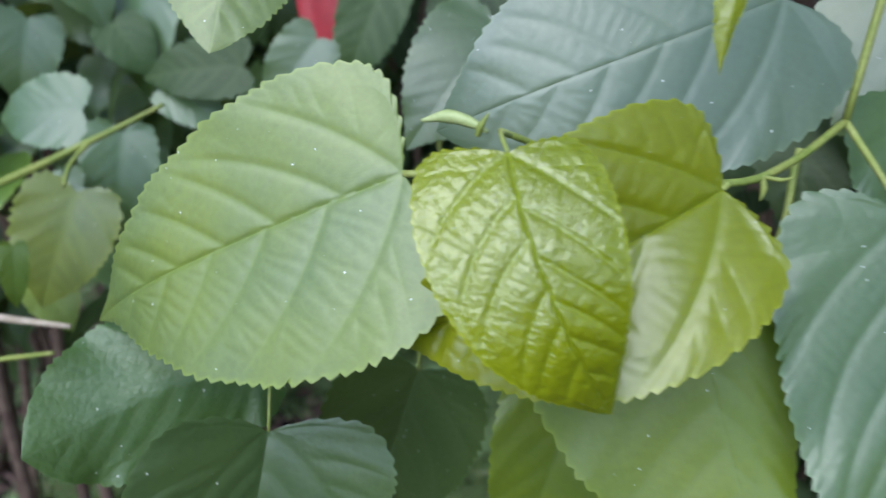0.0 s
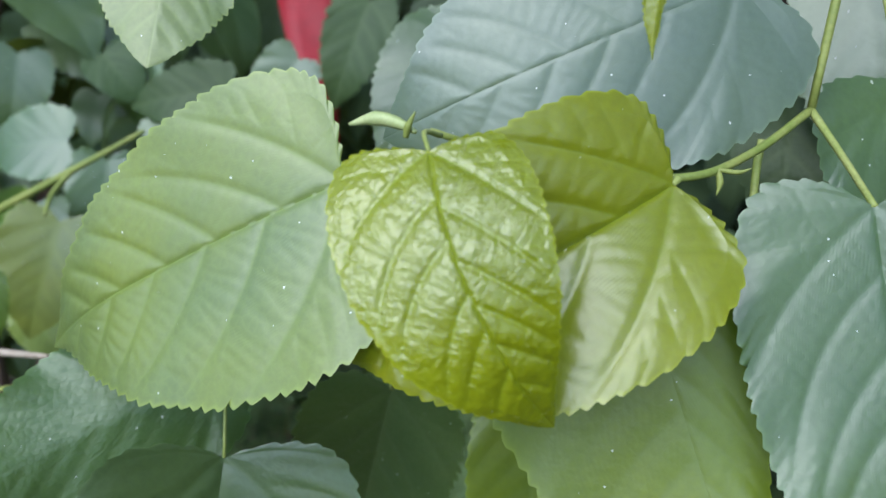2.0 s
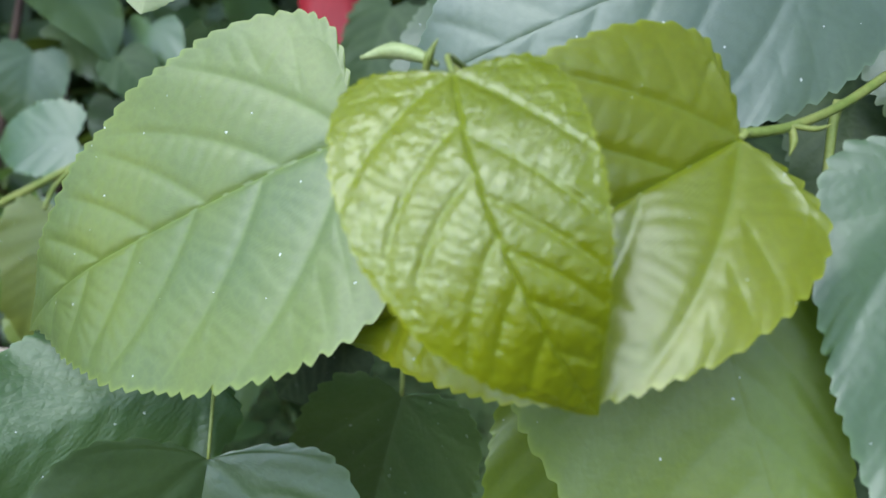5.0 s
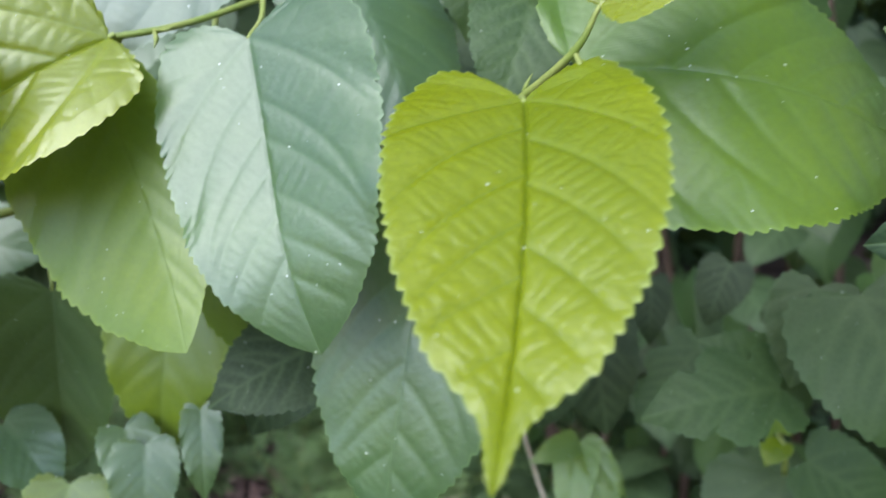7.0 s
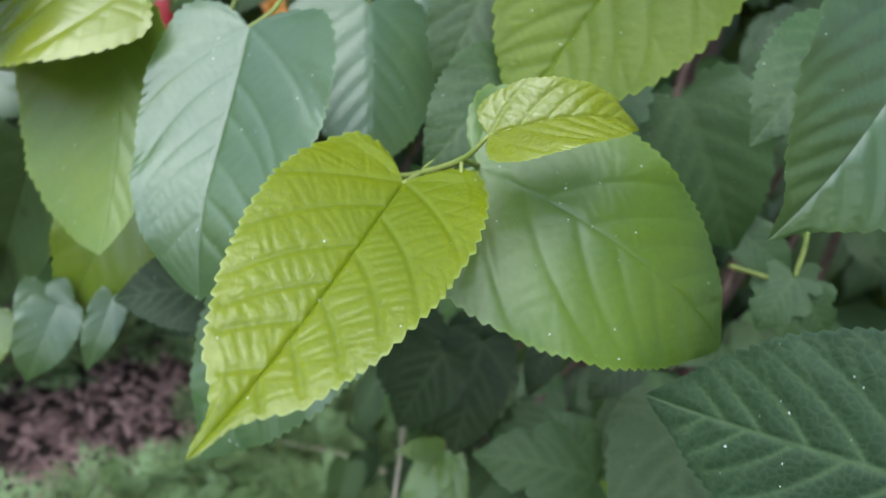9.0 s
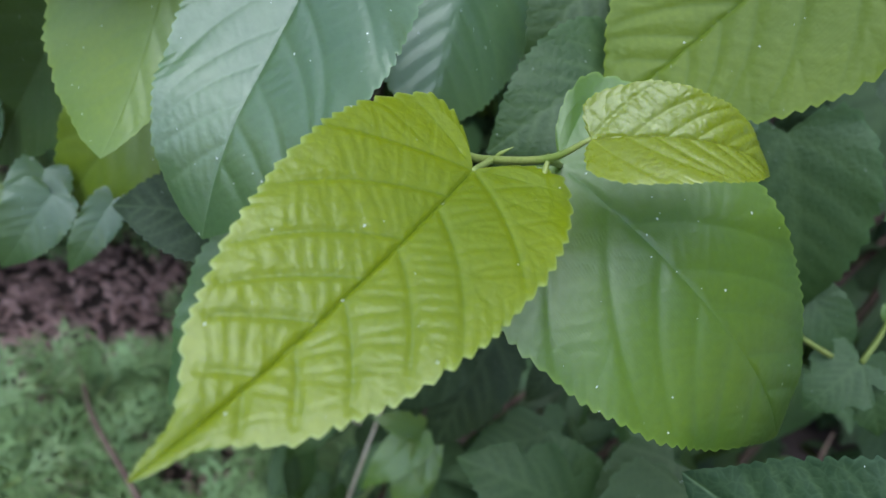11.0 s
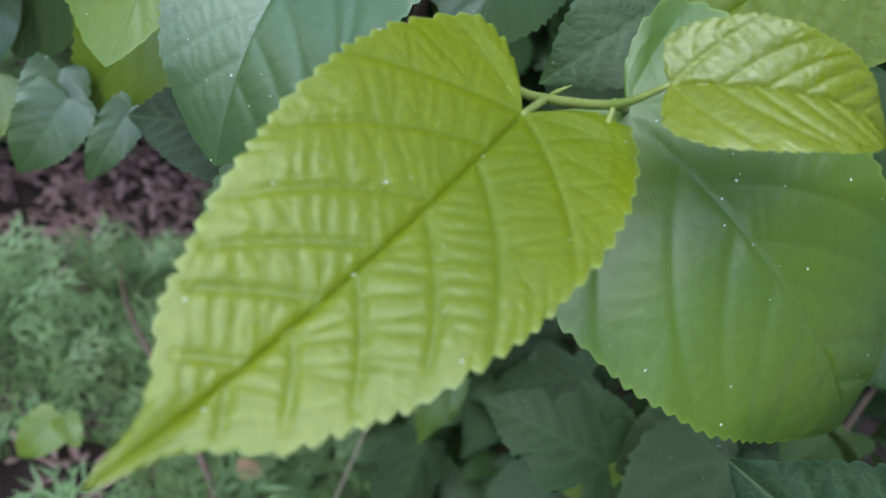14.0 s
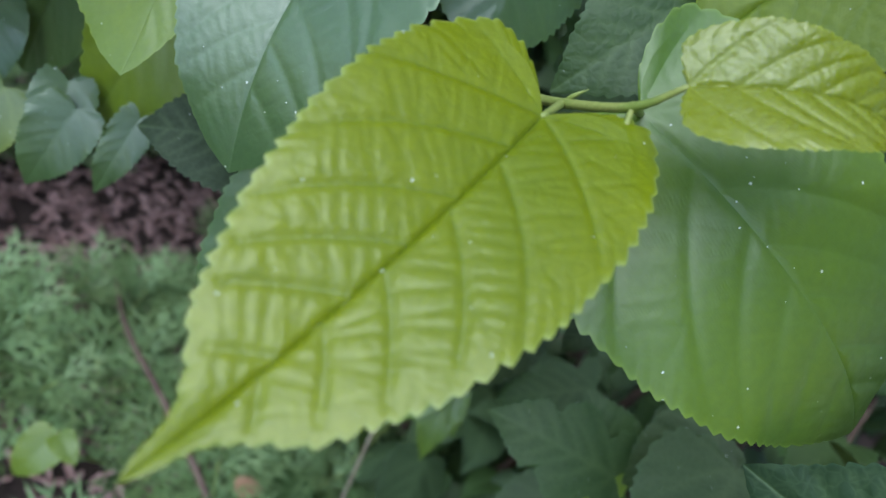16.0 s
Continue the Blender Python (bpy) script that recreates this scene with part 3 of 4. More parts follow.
leaf(branch, "mature", (0.2369, 0.1611, 0.7769), (-40.3, 54.7, -141.9), 0.0572, 0.0429, 0.10, 0.30, 5.0, 0.060, 0.050, "dark green leaf behind the stem", rows=120, cols=12, teeth=19, tooth=0.026)
leaf(branch, "mature", (0.2754, 0.2378, 0.7921), (-18.3, 54.3, -132.0), 0.1154, 0.1039, 0.10, 0.30, 5.0, 0.060, 0.050, rows=120, cols=12, teeth=19, tooth=0.026)
leaf(branch, "mature", (0.1858, 0.2733, 0.7809), (1.4, 59.0, -117.9), 0.0690, 0.0483, 0.10, 0.30, 5.0, 0.060, 0.050, rows=120, cols=12, teeth=19, tooth=0.026)
leaf(branch, "bluish", (0.1938, 0.2541, 0.8168), (41.5, 69.9, -79.2), 0.0775, 0.0542, 0.10, 0.30, 5.0, 0.060, 0.050, rows=120, cols=12, teeth=19, tooth=0.026)
leaf(branch, "bluish", (0.0576, 0.3251, 0.7961), (-45.8, 45.2, -149.2), 0.0705, 0.0564, 0.10, 0.30, 5.0, 0.060, 0.050, rows=120, cols=12, teeth=19, tooth=0.026)
leaf(branch, "pale", (-0.0361, 0.2332, 0.8485), (-22.7, 61.6, -109.2), 0.0603, 0.0483, 0.10, 0.52, -9.4, 0.004, -0.008, "pale green leaf hanging from above", stalk=[(-0.03, 0.25, 0.87)], rows=170, cols=28, teeth=26, tooth=0.02)
leaf(branch, "bluish", (0.3260, 0.0564, 0.8265), (-69.1, 66.0, -147.8), 0.0774, 0.0883, 0.10, 0.11, 10.6, 0.050, 0.038, "blue-green leaf hanging at the edge of the bush", stalk=[(0.34, 0.075, 0.85), (0.36, 0.17, 0.95)], rows=170, cols=28, teeth=26, tooth=0.02, relief=1.3, sway=0.003, cup=0.01, skew=0.007)
leaf(branch, "mature", (0.3394, 0.1169, 0.8213), (-24.3, 52.7, -144.4), 0.0546, 0.0382, 0.10, 0.30, 5.0, 0.060, 0.050, rows=120, cols=12, teeth=19, tooth=0.026)
# this leaf's shade is in its base colour
leaf(branch, "shade", (0.3805, 0.0273, 0.7039), (-87.8, 10.3, 146.6), 0.0954, 0.0858, 0.10, 0.28, 0.8, 0.035, 0.013, "broad leaf held flat and low, darkened in colour for shade", stalk=[(0.41, 0.03, 0.70)], rows=160, cols=24, relief=1.2, teeth=30, tooth=0.018)

lower = thing("mulberry_branch", (-0.02, 0.24, 0.70), "low mulberry branch with hanging dark and mid-green leaves", "plant")
tube("stem", [(0.10, 0.29, 0.74), (0.02, 0.25, 0.71), (-0.03, 0.205, 0.712), (-0.035, 0.20, 0.73)], [0.0028, 0.0022, 0.0018, 0.001], MAT["yellow_stem"], lower)
leaf(lower, "dusky", (0.0180, 0.2354, 0.6701), (-126.5, 71.8, 135.3), 0.1075, 0.0710, 0.09, 0.46, 19.8, 0.012, 0.015, "dark green leaf with a pale midrib", stalk=[(0.019, 0.24, 0.69), (0.02, 0.25, 0.71)], rows=170, cols=28, teeth=26, tooth=0.02)
leaf(lower, "bluish", (-0.0330, 0.1827, 0.6808), (-59.6, 71.7, -129.1), 0.0636, 0.0878, 0.12, 0.38, 17.9, 0.023, 0.047, "green leaf with a shining pale midrib", stalk=[(-0.0325, 0.195, 0.70), (-0.03, 0.205, 0.712)], rows=170, cols=28, teeth=26, tooth=0.02, relief=1.0)
leaf(lower, "dusky", (-0.0438, 0.2140, 0.6945), (-64.3, 14.9, -153.9), 0.0739, 0.0609, 0.09, 1.00, -10.3, -0.008, -0.120, "crinkled mid-green leaf", stalk=[(-0.03, 0.18, 0.735)], rows=180, cols=30, relief=0.6, wave=0.03)
leaf(lower, "green", (0.1098, 0.1981, 0.7262), (69.4, 78.6, -63.5), 0.1014, 0.0561, 0.10, 0.61, 3.5, 0.078, 0.101, "olive green leaf in the gap", rows=120, cols=12, teeth=19, tooth=0.026, sway=0.029, cup=0.01, skew=-0.035)
# the three dark blades here carry deep shade as colour
leaf(lower, "dark", (0.1416, 0.1755, 0.6488), (-54.8, 19.0, -169.1), 0.0537, 0.0430, 0.10, 0.30, 5.0, 0.060, 0.050, "leaf with deep shade put into its colour", rows=120, cols=12, teeth=19, tooth=0.026)
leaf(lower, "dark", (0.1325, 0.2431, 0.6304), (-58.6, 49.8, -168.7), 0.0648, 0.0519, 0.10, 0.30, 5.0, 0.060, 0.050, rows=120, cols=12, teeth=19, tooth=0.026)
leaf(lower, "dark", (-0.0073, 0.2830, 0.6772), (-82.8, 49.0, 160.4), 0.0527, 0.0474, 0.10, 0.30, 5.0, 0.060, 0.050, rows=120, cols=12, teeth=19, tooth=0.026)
leaf(lower, "bluish", (-0.0572, 0.2852, 0.6946), (55.9, 13.2, -9.8), 0.0634, 0.0571, 0.10, 0.30, 5.0, 0.060, 0.050, rows=120, cols=12, teeth=19, tooth=0.026)
leaf(lower, "pale", (0.0093, 0.2233, 0.5785), (-55.6, 68.1, -133.2), 0.0521, 0.0390, 0.10, 0.30, 5.0, 0.060, 0.050, "small pale green leaf low in the bush", rows=120, cols=12, teeth=19, tooth=0.026)
leaf(lower, "bluish", (0.0566, 0.1941, 0.6061), (-35.5, 71.4, -112.1), 0.0413, 0.0289, 0.10, 0.30, 5.0, 0.060, 0.050, rows=120, cols=12, teeth=19, tooth=0.026)
leaf(lower, "bluish", (0.0822, 0.1946, 0.6179), (-25.3, 71.8, -103.7), 0.0394, 0.0177, 0.10, 0.30, 5.0, 0.060, 0.050, rows=120, cols=12, teeth=19, tooth=0.026)
leaf(lower, "bluish", (-0.0188, 0.2370, 0.6086), (23.4, 51.8, -32.3), 0.0445, 0.0356, 0.10, 0.30, 5.0, 0.060, 0.050, rows=120, cols=12, teeth=19, tooth=0.026)
leaf(lower, "bluish", (0.0483, 0.1986, 0.6134), (6.5, 68.8, -57.7), 0.0438, 0.0263, 0.10, 0.30, 5.0, 0.060, 0.050, rows=120, cols=12, teeth=19, tooth=0.026)

# ---- leaves of the thicket to the far side ----
side = thing("side_shoot", (-0.22, 0.36, 0.72), "pale-stemmed shoot with grey-green leaves in the thicket", "plant")
tube("stem", [(-0.3966, 0.4983, 0.6278), (-0.2427, 0.4216, 0.6892), (-0.1651, 0.4065, 0.7245), (-0.1223, 0.4107, 0.7455)], [0.003, 0.0026, 0.002, 0.0012], MAT["yellow_stem"], side)
tube("stem", [(-0.1651, 0.4065, 0.7245), (-0.1722, 0.3925, 0.7146), (-0.1718, 0.3781, 0.7055)], [0.0016, 0.0013, 0.001], MAT["yellow_stem"], side)
tube("stem", [(-0.2316, 0.3405, 0.6504), (-0.1849, 0.3253, 0.6506), (-0.1503, 0.3121, 0.6527)], [0.0022, 0.002, 0.0012], MAT["dry"], side, "pale dry side stem")
tube("stem", [(-0.2319, 0.3291, 0.6214), (-0.1880, 0.3182, 0.6318), (-0.1588, 0.3080, 0.6403)], [0.0016, 0.0014, 0.001], MAT["yellow_stem"], side)
leaf(side, "bluish", (-0.1880, 0.4563, 0.7328), (-63.4, 6.5, 166.5), 0.0628, 0.0502, 0.10, 0.30, 5.0, 0.060, 0.050, rows=100, cols=9, teeth=16, tooth=0.032)
leaf(side, "pale", (-0.1740, 0.3976, 0.6961), (-74.6, 66.8, -153.9), 0.0758, 0.0569, 0.10, 0.30, 5.0, 0.060, 0.050, "pale green leaf in the thicket", rows=100, cols=9, teeth=16, tooth=0.032)
leaf(side, "bluish", (-0.1794, 0.4187, 0.6934), (-69.5, 23.9, 170.0), 0.0495, 0.0297, 0.10, 0.30, 5.0, 0.060, 0.050, rows=100, cols=9, teeth=16, tooth=0.032)
leaf(side, "bluish", (-0.1622, 0.4489, 0.7208), (-43.3, 75.6, -117.8), 0.0775, 0.0465, 0.10, 0.30, 5.0, 0.060, 0.050, rows=100, cols=9, teeth=16, tooth=0.032)
leaf(side, "mature", (-0.0902, 0.4881, 0.7589), (-68.9, 8.1, 168.8), 0.0756, 0.0454, 0.10, 0.30, 5.0, 0.060, 0.050, rows=100, cols=9, teeth=16, tooth=0.032)
leaf(side, "bluish", (-0.1448, 0.4982, 0.7418), (58.4, 33.5, -6.5), 0.0521, 0.0365, 0.10, 0.30, 5.0, 0.060, 0.050, rows=100, cols=9, teeth=16, tooth=0.032)
leaf(side, "bluish", (-0.2530, 0.5472, 0.7832), (-69.6, 74.2, -139.4), 0.0635, 0.0508, 0.10, 0.30, 5.0, 0.060, 0.050, rows=100, cols=9, teeth=16, tooth=0.032)
leaf(side, "green", (-0.1846, 0.3405, 0.6845), (-83.7, 82.6, -150.2), 0.0354, 0.0142, 0.10, 0.30, 5.0, 0.060, 0.050, rows=100, cols=9, teeth=16, tooth=0.032)
leaf(side, "pale", (-0.2156, 0.4204, 0.6317), (37.6, 65.1, -17.1), 0.0403, 0.0322, 0.10, 0.30, 5.0, 0.060, 0.050, rows=100, cols=9, teeth=16, tooth=0.032)
leaf(side, "mature", (-0.1976, 0.5618, 0.7806), (51.5, 55.8, -15.0), 0.0469, 0.0422, 0.10, 0.30, 5.0, 0.060, 0.050, rows=100, cols=9, teeth=16, tooth=0.032)
leaf(side, "bluish", (-0.2478, 0.5984, 0.8059), (51.1, 43.5, -15.5), 0.0741, 0.0593, 0.10, 0.30, 5.0, 0.060, 0.050, rows=100, cols=9, teeth=16, tooth=0.032)
leaf(side, "mature", (0.0073, 0.5529, 0.8147), (-58.6, 65.1, -154.0), 0.0876, 0.0526, 0.10, 0.30, 5.0, 0.060, 0.050, rows=100, cols=9, teeth=16, tooth=0.032)
leaf(side, "dark", (0.0721, 0.4955, 0.8234), (-52.3, 66.2, -154.4), 0.0781, 0.0547, 0.10, 0.30, 5.0, 0.060, 0.050, rows=100, cols=9, teeth=16, tooth=0.032)
leaf(side, "bluish", (-0.0365, 0.4582, 0.7801), (-76.7, 51.3, -175.8), 0.0576, 0.0403, 0.10, 0.30, 5.0, 0.060, 0.050, rows=100, cols=9, teeth=16, tooth=0.032)
leaf(side, "mature", (-0.1362, 0.4985, 0.6328), (-74.1, 50.6, -176.4), 0.0568, 0.0455, 0.10, 0.30, 5.0, 0.060, 0.050, rows=100, cols=9, teeth=16, tooth=0.032)

sapling = thing("sapling", (0.40, 0.27, 0.30), "young broad-leaved sapling growing low in the shade", "plant")
tube("stem", [(0.42, 0.33, 0.0), (0.415, 0.31, 0.25), (0.4103, 0.2669, 0.4705), (0.4074, 0.2684, 0.5064)], [0.004, 0.003, 0.002, 0.0012], MAT["yellow_stem"], sapling)
leaf(sapling, "lime", (0.4067, 0.2688, 0.5071), (-15.9, -54.6, 80.8), 0.0337, 0.0252, 0.10, 0.30, 5.0, 0.060, 0.050, "small yellow-green new leaf", rows=100, cols=9, teeth=16, tooth=0.032)
leaf(sapling, "young", (0.4069, 0.2667, 0.5008), (-20.4, 20.5, -147.1), 0.0212, 0.0191, 0.10, 0.30, 5.0, 0.060, 0.050, "tiny bright yellow new leaf", rows=100, cols=9, teeth=16, tooth=0.032)
leaf(sapling, "mature", (0.3469, 0.1807, 0.5881), (-46.1, 5.9, 174.2), 0.0675, 0.0506, 0.10, 0.30, 5.0, 0.060, 0.050, "lobed dusky green leaf", rows=100, cols=9, teeth=16, tooth=0.032, clefts=((0.34, 0.5, 0.055), (0.62, 0.3, 0.05)))
leaf(sapling, "mature", (0.3518, 0.1895, 0.5846), (-58.5, -34.3, 159.4), 0.0439, 0.0396, 0.10, 0.30, 5.0, 0.060, 0.050, rows=100, cols=9, teeth=16, tooth=0.032)
leaf(sapling, "mature", (0.3707, 0.1614, 0.6362), (39.6, 62.5, -76.0), 0.0756, 0.0718, 0.10, 0.30, 5.0, 0.060, 0.050, "broad dusky green leaf", rows=100, cols=9, teeth=16, tooth=0.032)
leaf(sapling, "mature", (0.4050, 0.2602, 0.4803), (-17.4, 64.6, -144.3), 0.0732, 0.0915, 0.10, 0.30, 5.0, 0.060, 0.050, "broad dusky green leaf", rows=100, cols=9, teeth=16, tooth=0.032)
leaf(sapling, "mature", (0.4126, 0.1129, 0.6029), (-27.4, 39.8, -171.9), 0.0629, 0.0503, 0.10, 0.30, 5.0, 0.060, 0.050, rows=100, cols=9, teeth=16, tooth=0.032)
leaf(sapling, "mature", (0.3751, 0.2225, 0.5977), (41.3, -32.3, 4.2), 0.0329, 0.0296, 0.10, 0.30, 5.0, 0.060, 0.050, rows=100, cols=9, teeth=16, tooth=0.032)
# dark blades below: shade of the gaps painted into the leaf colour
leaf(sapling, "dark", (0.2827, 0.2615, 0.6137), (23.8, 78.8, -79.1), 0.0777, 0.0505, 0.10, 0.30, 5.0, 0.060, 0.050, "leaf with deep shade put into its colour", rows=100, cols=9, teeth=16, tooth=0.032)
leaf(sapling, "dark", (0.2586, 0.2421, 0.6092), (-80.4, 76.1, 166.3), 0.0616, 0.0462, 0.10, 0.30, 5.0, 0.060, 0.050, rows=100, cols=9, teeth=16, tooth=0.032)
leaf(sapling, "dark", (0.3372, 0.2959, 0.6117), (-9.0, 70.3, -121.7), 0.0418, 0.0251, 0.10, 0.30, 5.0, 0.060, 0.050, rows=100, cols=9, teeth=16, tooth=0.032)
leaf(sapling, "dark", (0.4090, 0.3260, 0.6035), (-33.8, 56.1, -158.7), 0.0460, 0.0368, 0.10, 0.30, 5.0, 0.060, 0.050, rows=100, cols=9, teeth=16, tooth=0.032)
leaf(sapling, "mature", (0.3890, 0.2162, 0.5199), (56.0, 38.4, -22.7), 0.0616, 0.0493, 0.10, 0.30, 5.0, 0.060, 0.050, rows=100, cols=9, teeth=16, tooth=0.032)
leaf(sapling, "mature", (0.3922, 0.2209, 0.7288), (74.7, 21.5, -15.1), 0.0347, 0.0278, 0.10, 0.30, 5.0, 0.060, 0.050, rows=100, cols=9, teeth=16, tooth=0.032)
leaf(sapling, "mature", (0.3983, 0.1733, 0.7230), (-17.9, 63.6, -146.6), 0.0315, 0.0315, 0.10, 0.30, 5.0, 0.060, 0.050, "lobed dusky green leaf", rows=100, cols=9, teeth=16, tooth=0.032, clefts=((0.34, 0.5, 0.055), (0.62, 0.3, 0.05)))
leaf(sapling, "mature", (0.3983, 0.1733, 0.7230), (80.1, 41.8, -24.7), 0.0334, 0.0267, 0.10, 0.30, 5.0, 0.060, 0.050, rows=100, cols=9, teeth=16, tooth=0.032, clefts=((0.34, 0.5, 0.055), (0.62, 0.3, 0.05)))
leaf(sapling, "green", (0.3995, 0.1801, 0.7442), (-81.9, -34.8, 159.1), 0.0070, 0.0063, 0.10, 0.30, 5.0, 0.060, 0.050, rows=100, cols=9, teeth=16, tooth=0.032)
leaf(sapling, "mature", (0.3314, 0.2198, 0.7872), (91.2, 49.8, -6.3), 0.0898, 0.0718, 0.10, 0.30, 5.0, 0.060, 0.050, rows=100, cols=9, teeth=16, tooth=0.032)
leaf(sapling, "dark", (0.3957, 0.2927, 0.8432), (85.5, 19.8, -12.7), 0.0350, 0.0315, 0.10, 0.30, 5.0, 0.060, 0.050, rows=100, cols=9, teeth=16, tooth=0.032)
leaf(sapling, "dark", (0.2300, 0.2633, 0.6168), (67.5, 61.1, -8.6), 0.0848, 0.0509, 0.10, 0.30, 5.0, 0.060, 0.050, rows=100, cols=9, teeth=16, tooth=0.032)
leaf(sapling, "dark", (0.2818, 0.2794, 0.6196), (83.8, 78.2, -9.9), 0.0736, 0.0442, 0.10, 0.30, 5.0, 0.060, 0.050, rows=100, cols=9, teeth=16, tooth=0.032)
leaf(sapling, "mature", (0.3538, 0.2678, 0.5735), (-42.4, 40.0, -171.7), 0.0599, 0.0419, 0.10, 0.30, 5.0, 0.060, 0.050, rows=100, cols=9, teeth=16, tooth=0.032, clefts=((0.34, 0.5, 0.055), (0.62, 0.3, 0.05)))
leaf(sapling, "mature", (0.3487, 0.2362, 0.5715), (57.0, 38.5, -20.3), 0.0356, 0.0320, 0.10, 0.30, 5.0, 0.060, 0.050, rows=100, cols=9, teeth=16, tooth=0.032)
leaf(sapling, "mature", (0.3724, 0.1889, 0.6319), (-28.0, 60.5, -154.1), 0.0503, 0.0402, 0.10, 0.30, 5.0, 0.060, 0.050, rows=100, cols=9, teeth=16, tooth=0.032)
tube("petiole", [(0.3668, 0.1764, 0.7194), (0.3862, 0.1736, 0.7191)], [0.0012, 0.0012], MAT["yellow_stem"], sapling)
tube("petiole", [(0.3983, 0.1733, 0.7230), (0.3996, 0.1768, 0.7342), (0.3996, 0.1805, 0.7454)], [0.0012, 0.0012, 0.001], MAT["yellow_stem"], sapling)

weed = thing("weed", (0.30, 0.50, 0.30), "small pale green weed with paired oval leaves", "plant")
tube("stem", [(0.33, 0.56, 0.0), (0.33, 0.53, 0.2), (0.3033, 0.3509, 0.4747)], [0.002, 0.0016, 0.001], MAT["stem"], weed)
leaf(weed, "green", (0.3033, 0.3509, 0.4747), (-42.7, 7.9, -171.1), 0.0440, 0.0220, 0.00, 0.10, 5.0, 0.060, 0.050, rows=48, cols=8, teeth=14)
leaf(weed, "green", (0.3033, 0.3509, 0.4747), (39.4, 46.1, -46.9), 0.0520, 0.0260, 0.00, 0.10, 5.0, 0.060, 0.050, rows=48, cols=8, teeth=14)
leaf(weed, "green", (0.3033, 0.3509, 0.4747), (-20.3, 57.8, -132.8), 0.0658, 0.0329, 0.00, 0.10, 5.0, 0.060, 0.050, rows=48, cols=8, teeth=14)
leaf(weed, "green", (0.3033, 0.3509, 0.4747), (26.5, 61.1, -69.5), 0.0751, 0.0338, 0.00, 0.10, 5.0, 0.060, 0.050, rows=48, cols=8, teeth=14)
leaf(weed, "green", (0.3033, 0.3509, 0.4747), (21.3, 41.3, -75.1), 0.0220, 0.0088, 0.00, 0.10, 5.0, 0.060, 0.050, rows=48, cols=8, teeth=14)
round_weed = thing("weed", (0.06, 0.45, 0.0), "low weed with smooth pale oval leaves among the herbs", "plant")
tube("stem", [(0.08, 0.50, 0.0), (0.0605, 0.4340, 0.0783), (0.0383, 0.4068, 0.1297)], [0.0016, 0.0013, 0.0008], MAT["stem"], round_weed)
leaf(round_weed, "soft", (0.0368, 0.4072, 0.1300), (-22.2, 51.7, -116.9), 0.0566, 0.0453, 0.02, 0.60, 5.0, 0.060, 0.050, rows=48, cols=8, teeth=4, tooth=0.002)
leaf(round_weed, "soft", (0.0368, 0.4072, 0.1300), (20.6, 7.7, -30.1), 0.0380, 0.0266, 0.02, 0.60, 5.0, 0.060, 0.050, rows=48, cols=8, teeth=4, tooth=0.002)
stalk = thing("dry_stalk", (0.33, 0.50, 0.0), "bare dry pale stalk with a snapped tip", "stalk")
tube("stem", [(0.36, 0.52, 0.0), (0.2815, 0.3557, 0.3836), (0.2725, 0.3710, 0.4424), (0.2667, 0.3778, 0.4767), (0.2663, 0.3796, 0.4821)], [0.0022, 0.0017, 0.0014, 0.0016, 0.0028], MAT["dry"], stalk)

RED = (-0.0429, 0.5940, 0.8310), (-0.0378, 0.5709, 0.7669), (-0.0331, 0.5478, 0.7027)
ORANGE = (0.0472, 0.6360, 0.7618)

# ---- a red strap and an orange bloom deep in the bush ----


def build_strap():
    top, mid, low = (Vector(p) for p in RED)
    ob = thing("red_strap", top, "faded red plastic strap hanging among the leaves", "strap")
    verts, faces = [], []
    rows = 14
    for i in range(rows + 1):
        t = i / rows
        c = top.lerp(mid, t * 2) if t < .5 else mid.lerp(low, t * 2 - 1)
        half = 0.026 * (1 - 0.62 * t)
        turn = 0.5 * math.sin(t * 2.4) - 0.2
        side = Vector((math.cos(turn), math.sin(turn), 0.1)) * half
        deep = Vector((-math.sin(turn), math.cos(turn), 0)) * 0.0012
        dent = Vector((0, 0.006 * math.sin(t * 7), 0))
        for a in (-1, -0.4, 0.4, 1):
            verts.append(c + side * a + dent * (1 - a * a) - deep - top)
        for a in (1, 0.4, -0.4, -1):
            verts.append(c + side * a + dent * (1 - a * a) + deep - top)
    for i in range(rows):
        for k in range(8):
            a, b = i * 8 + k, i * 8 + (k + 1) % 8
            faces.append((a, b, b + 8, a + 8))
    under("band", mesh_from("band", verts, faces, MAT["red"]), ob, Matrix.Translation(top))
    return ob


build_strap()


def build_bloom():
    ob = thing("orange_bloom", ORANGE, "small orange bloom deep in the shade", "flower")
    c = Vector(ORANGE)
    for k in range(6):
        a = k * math.pi / 3
        me = leaf_mesh("petal", MAT["orange"], 0.016, 0.012, 0.0, 0.9, 8, 0.1, 0.1, rows=16, cols=4, teeth=2, tooth=0.0, relief=0.2, seed=k)
        under("petal", me, ob, Matrix.Translation(c) @ Euler((radians(70), 0, 0)).to_matrix().to_4x4() @ pose(0, 0, 0, 0, -25, math.degrees(a)))
    tube("stem", [c, c + Vector((0.01, 0.02, -0.05)), c + Vector((0.02, 0.03, -0.2))], [0.0015, 0.0015, 0.002], MAT["stem"], ob)
    return ob


build_bloom()

# ---- ground cover: feathery herbs, bark chips, twigs ----


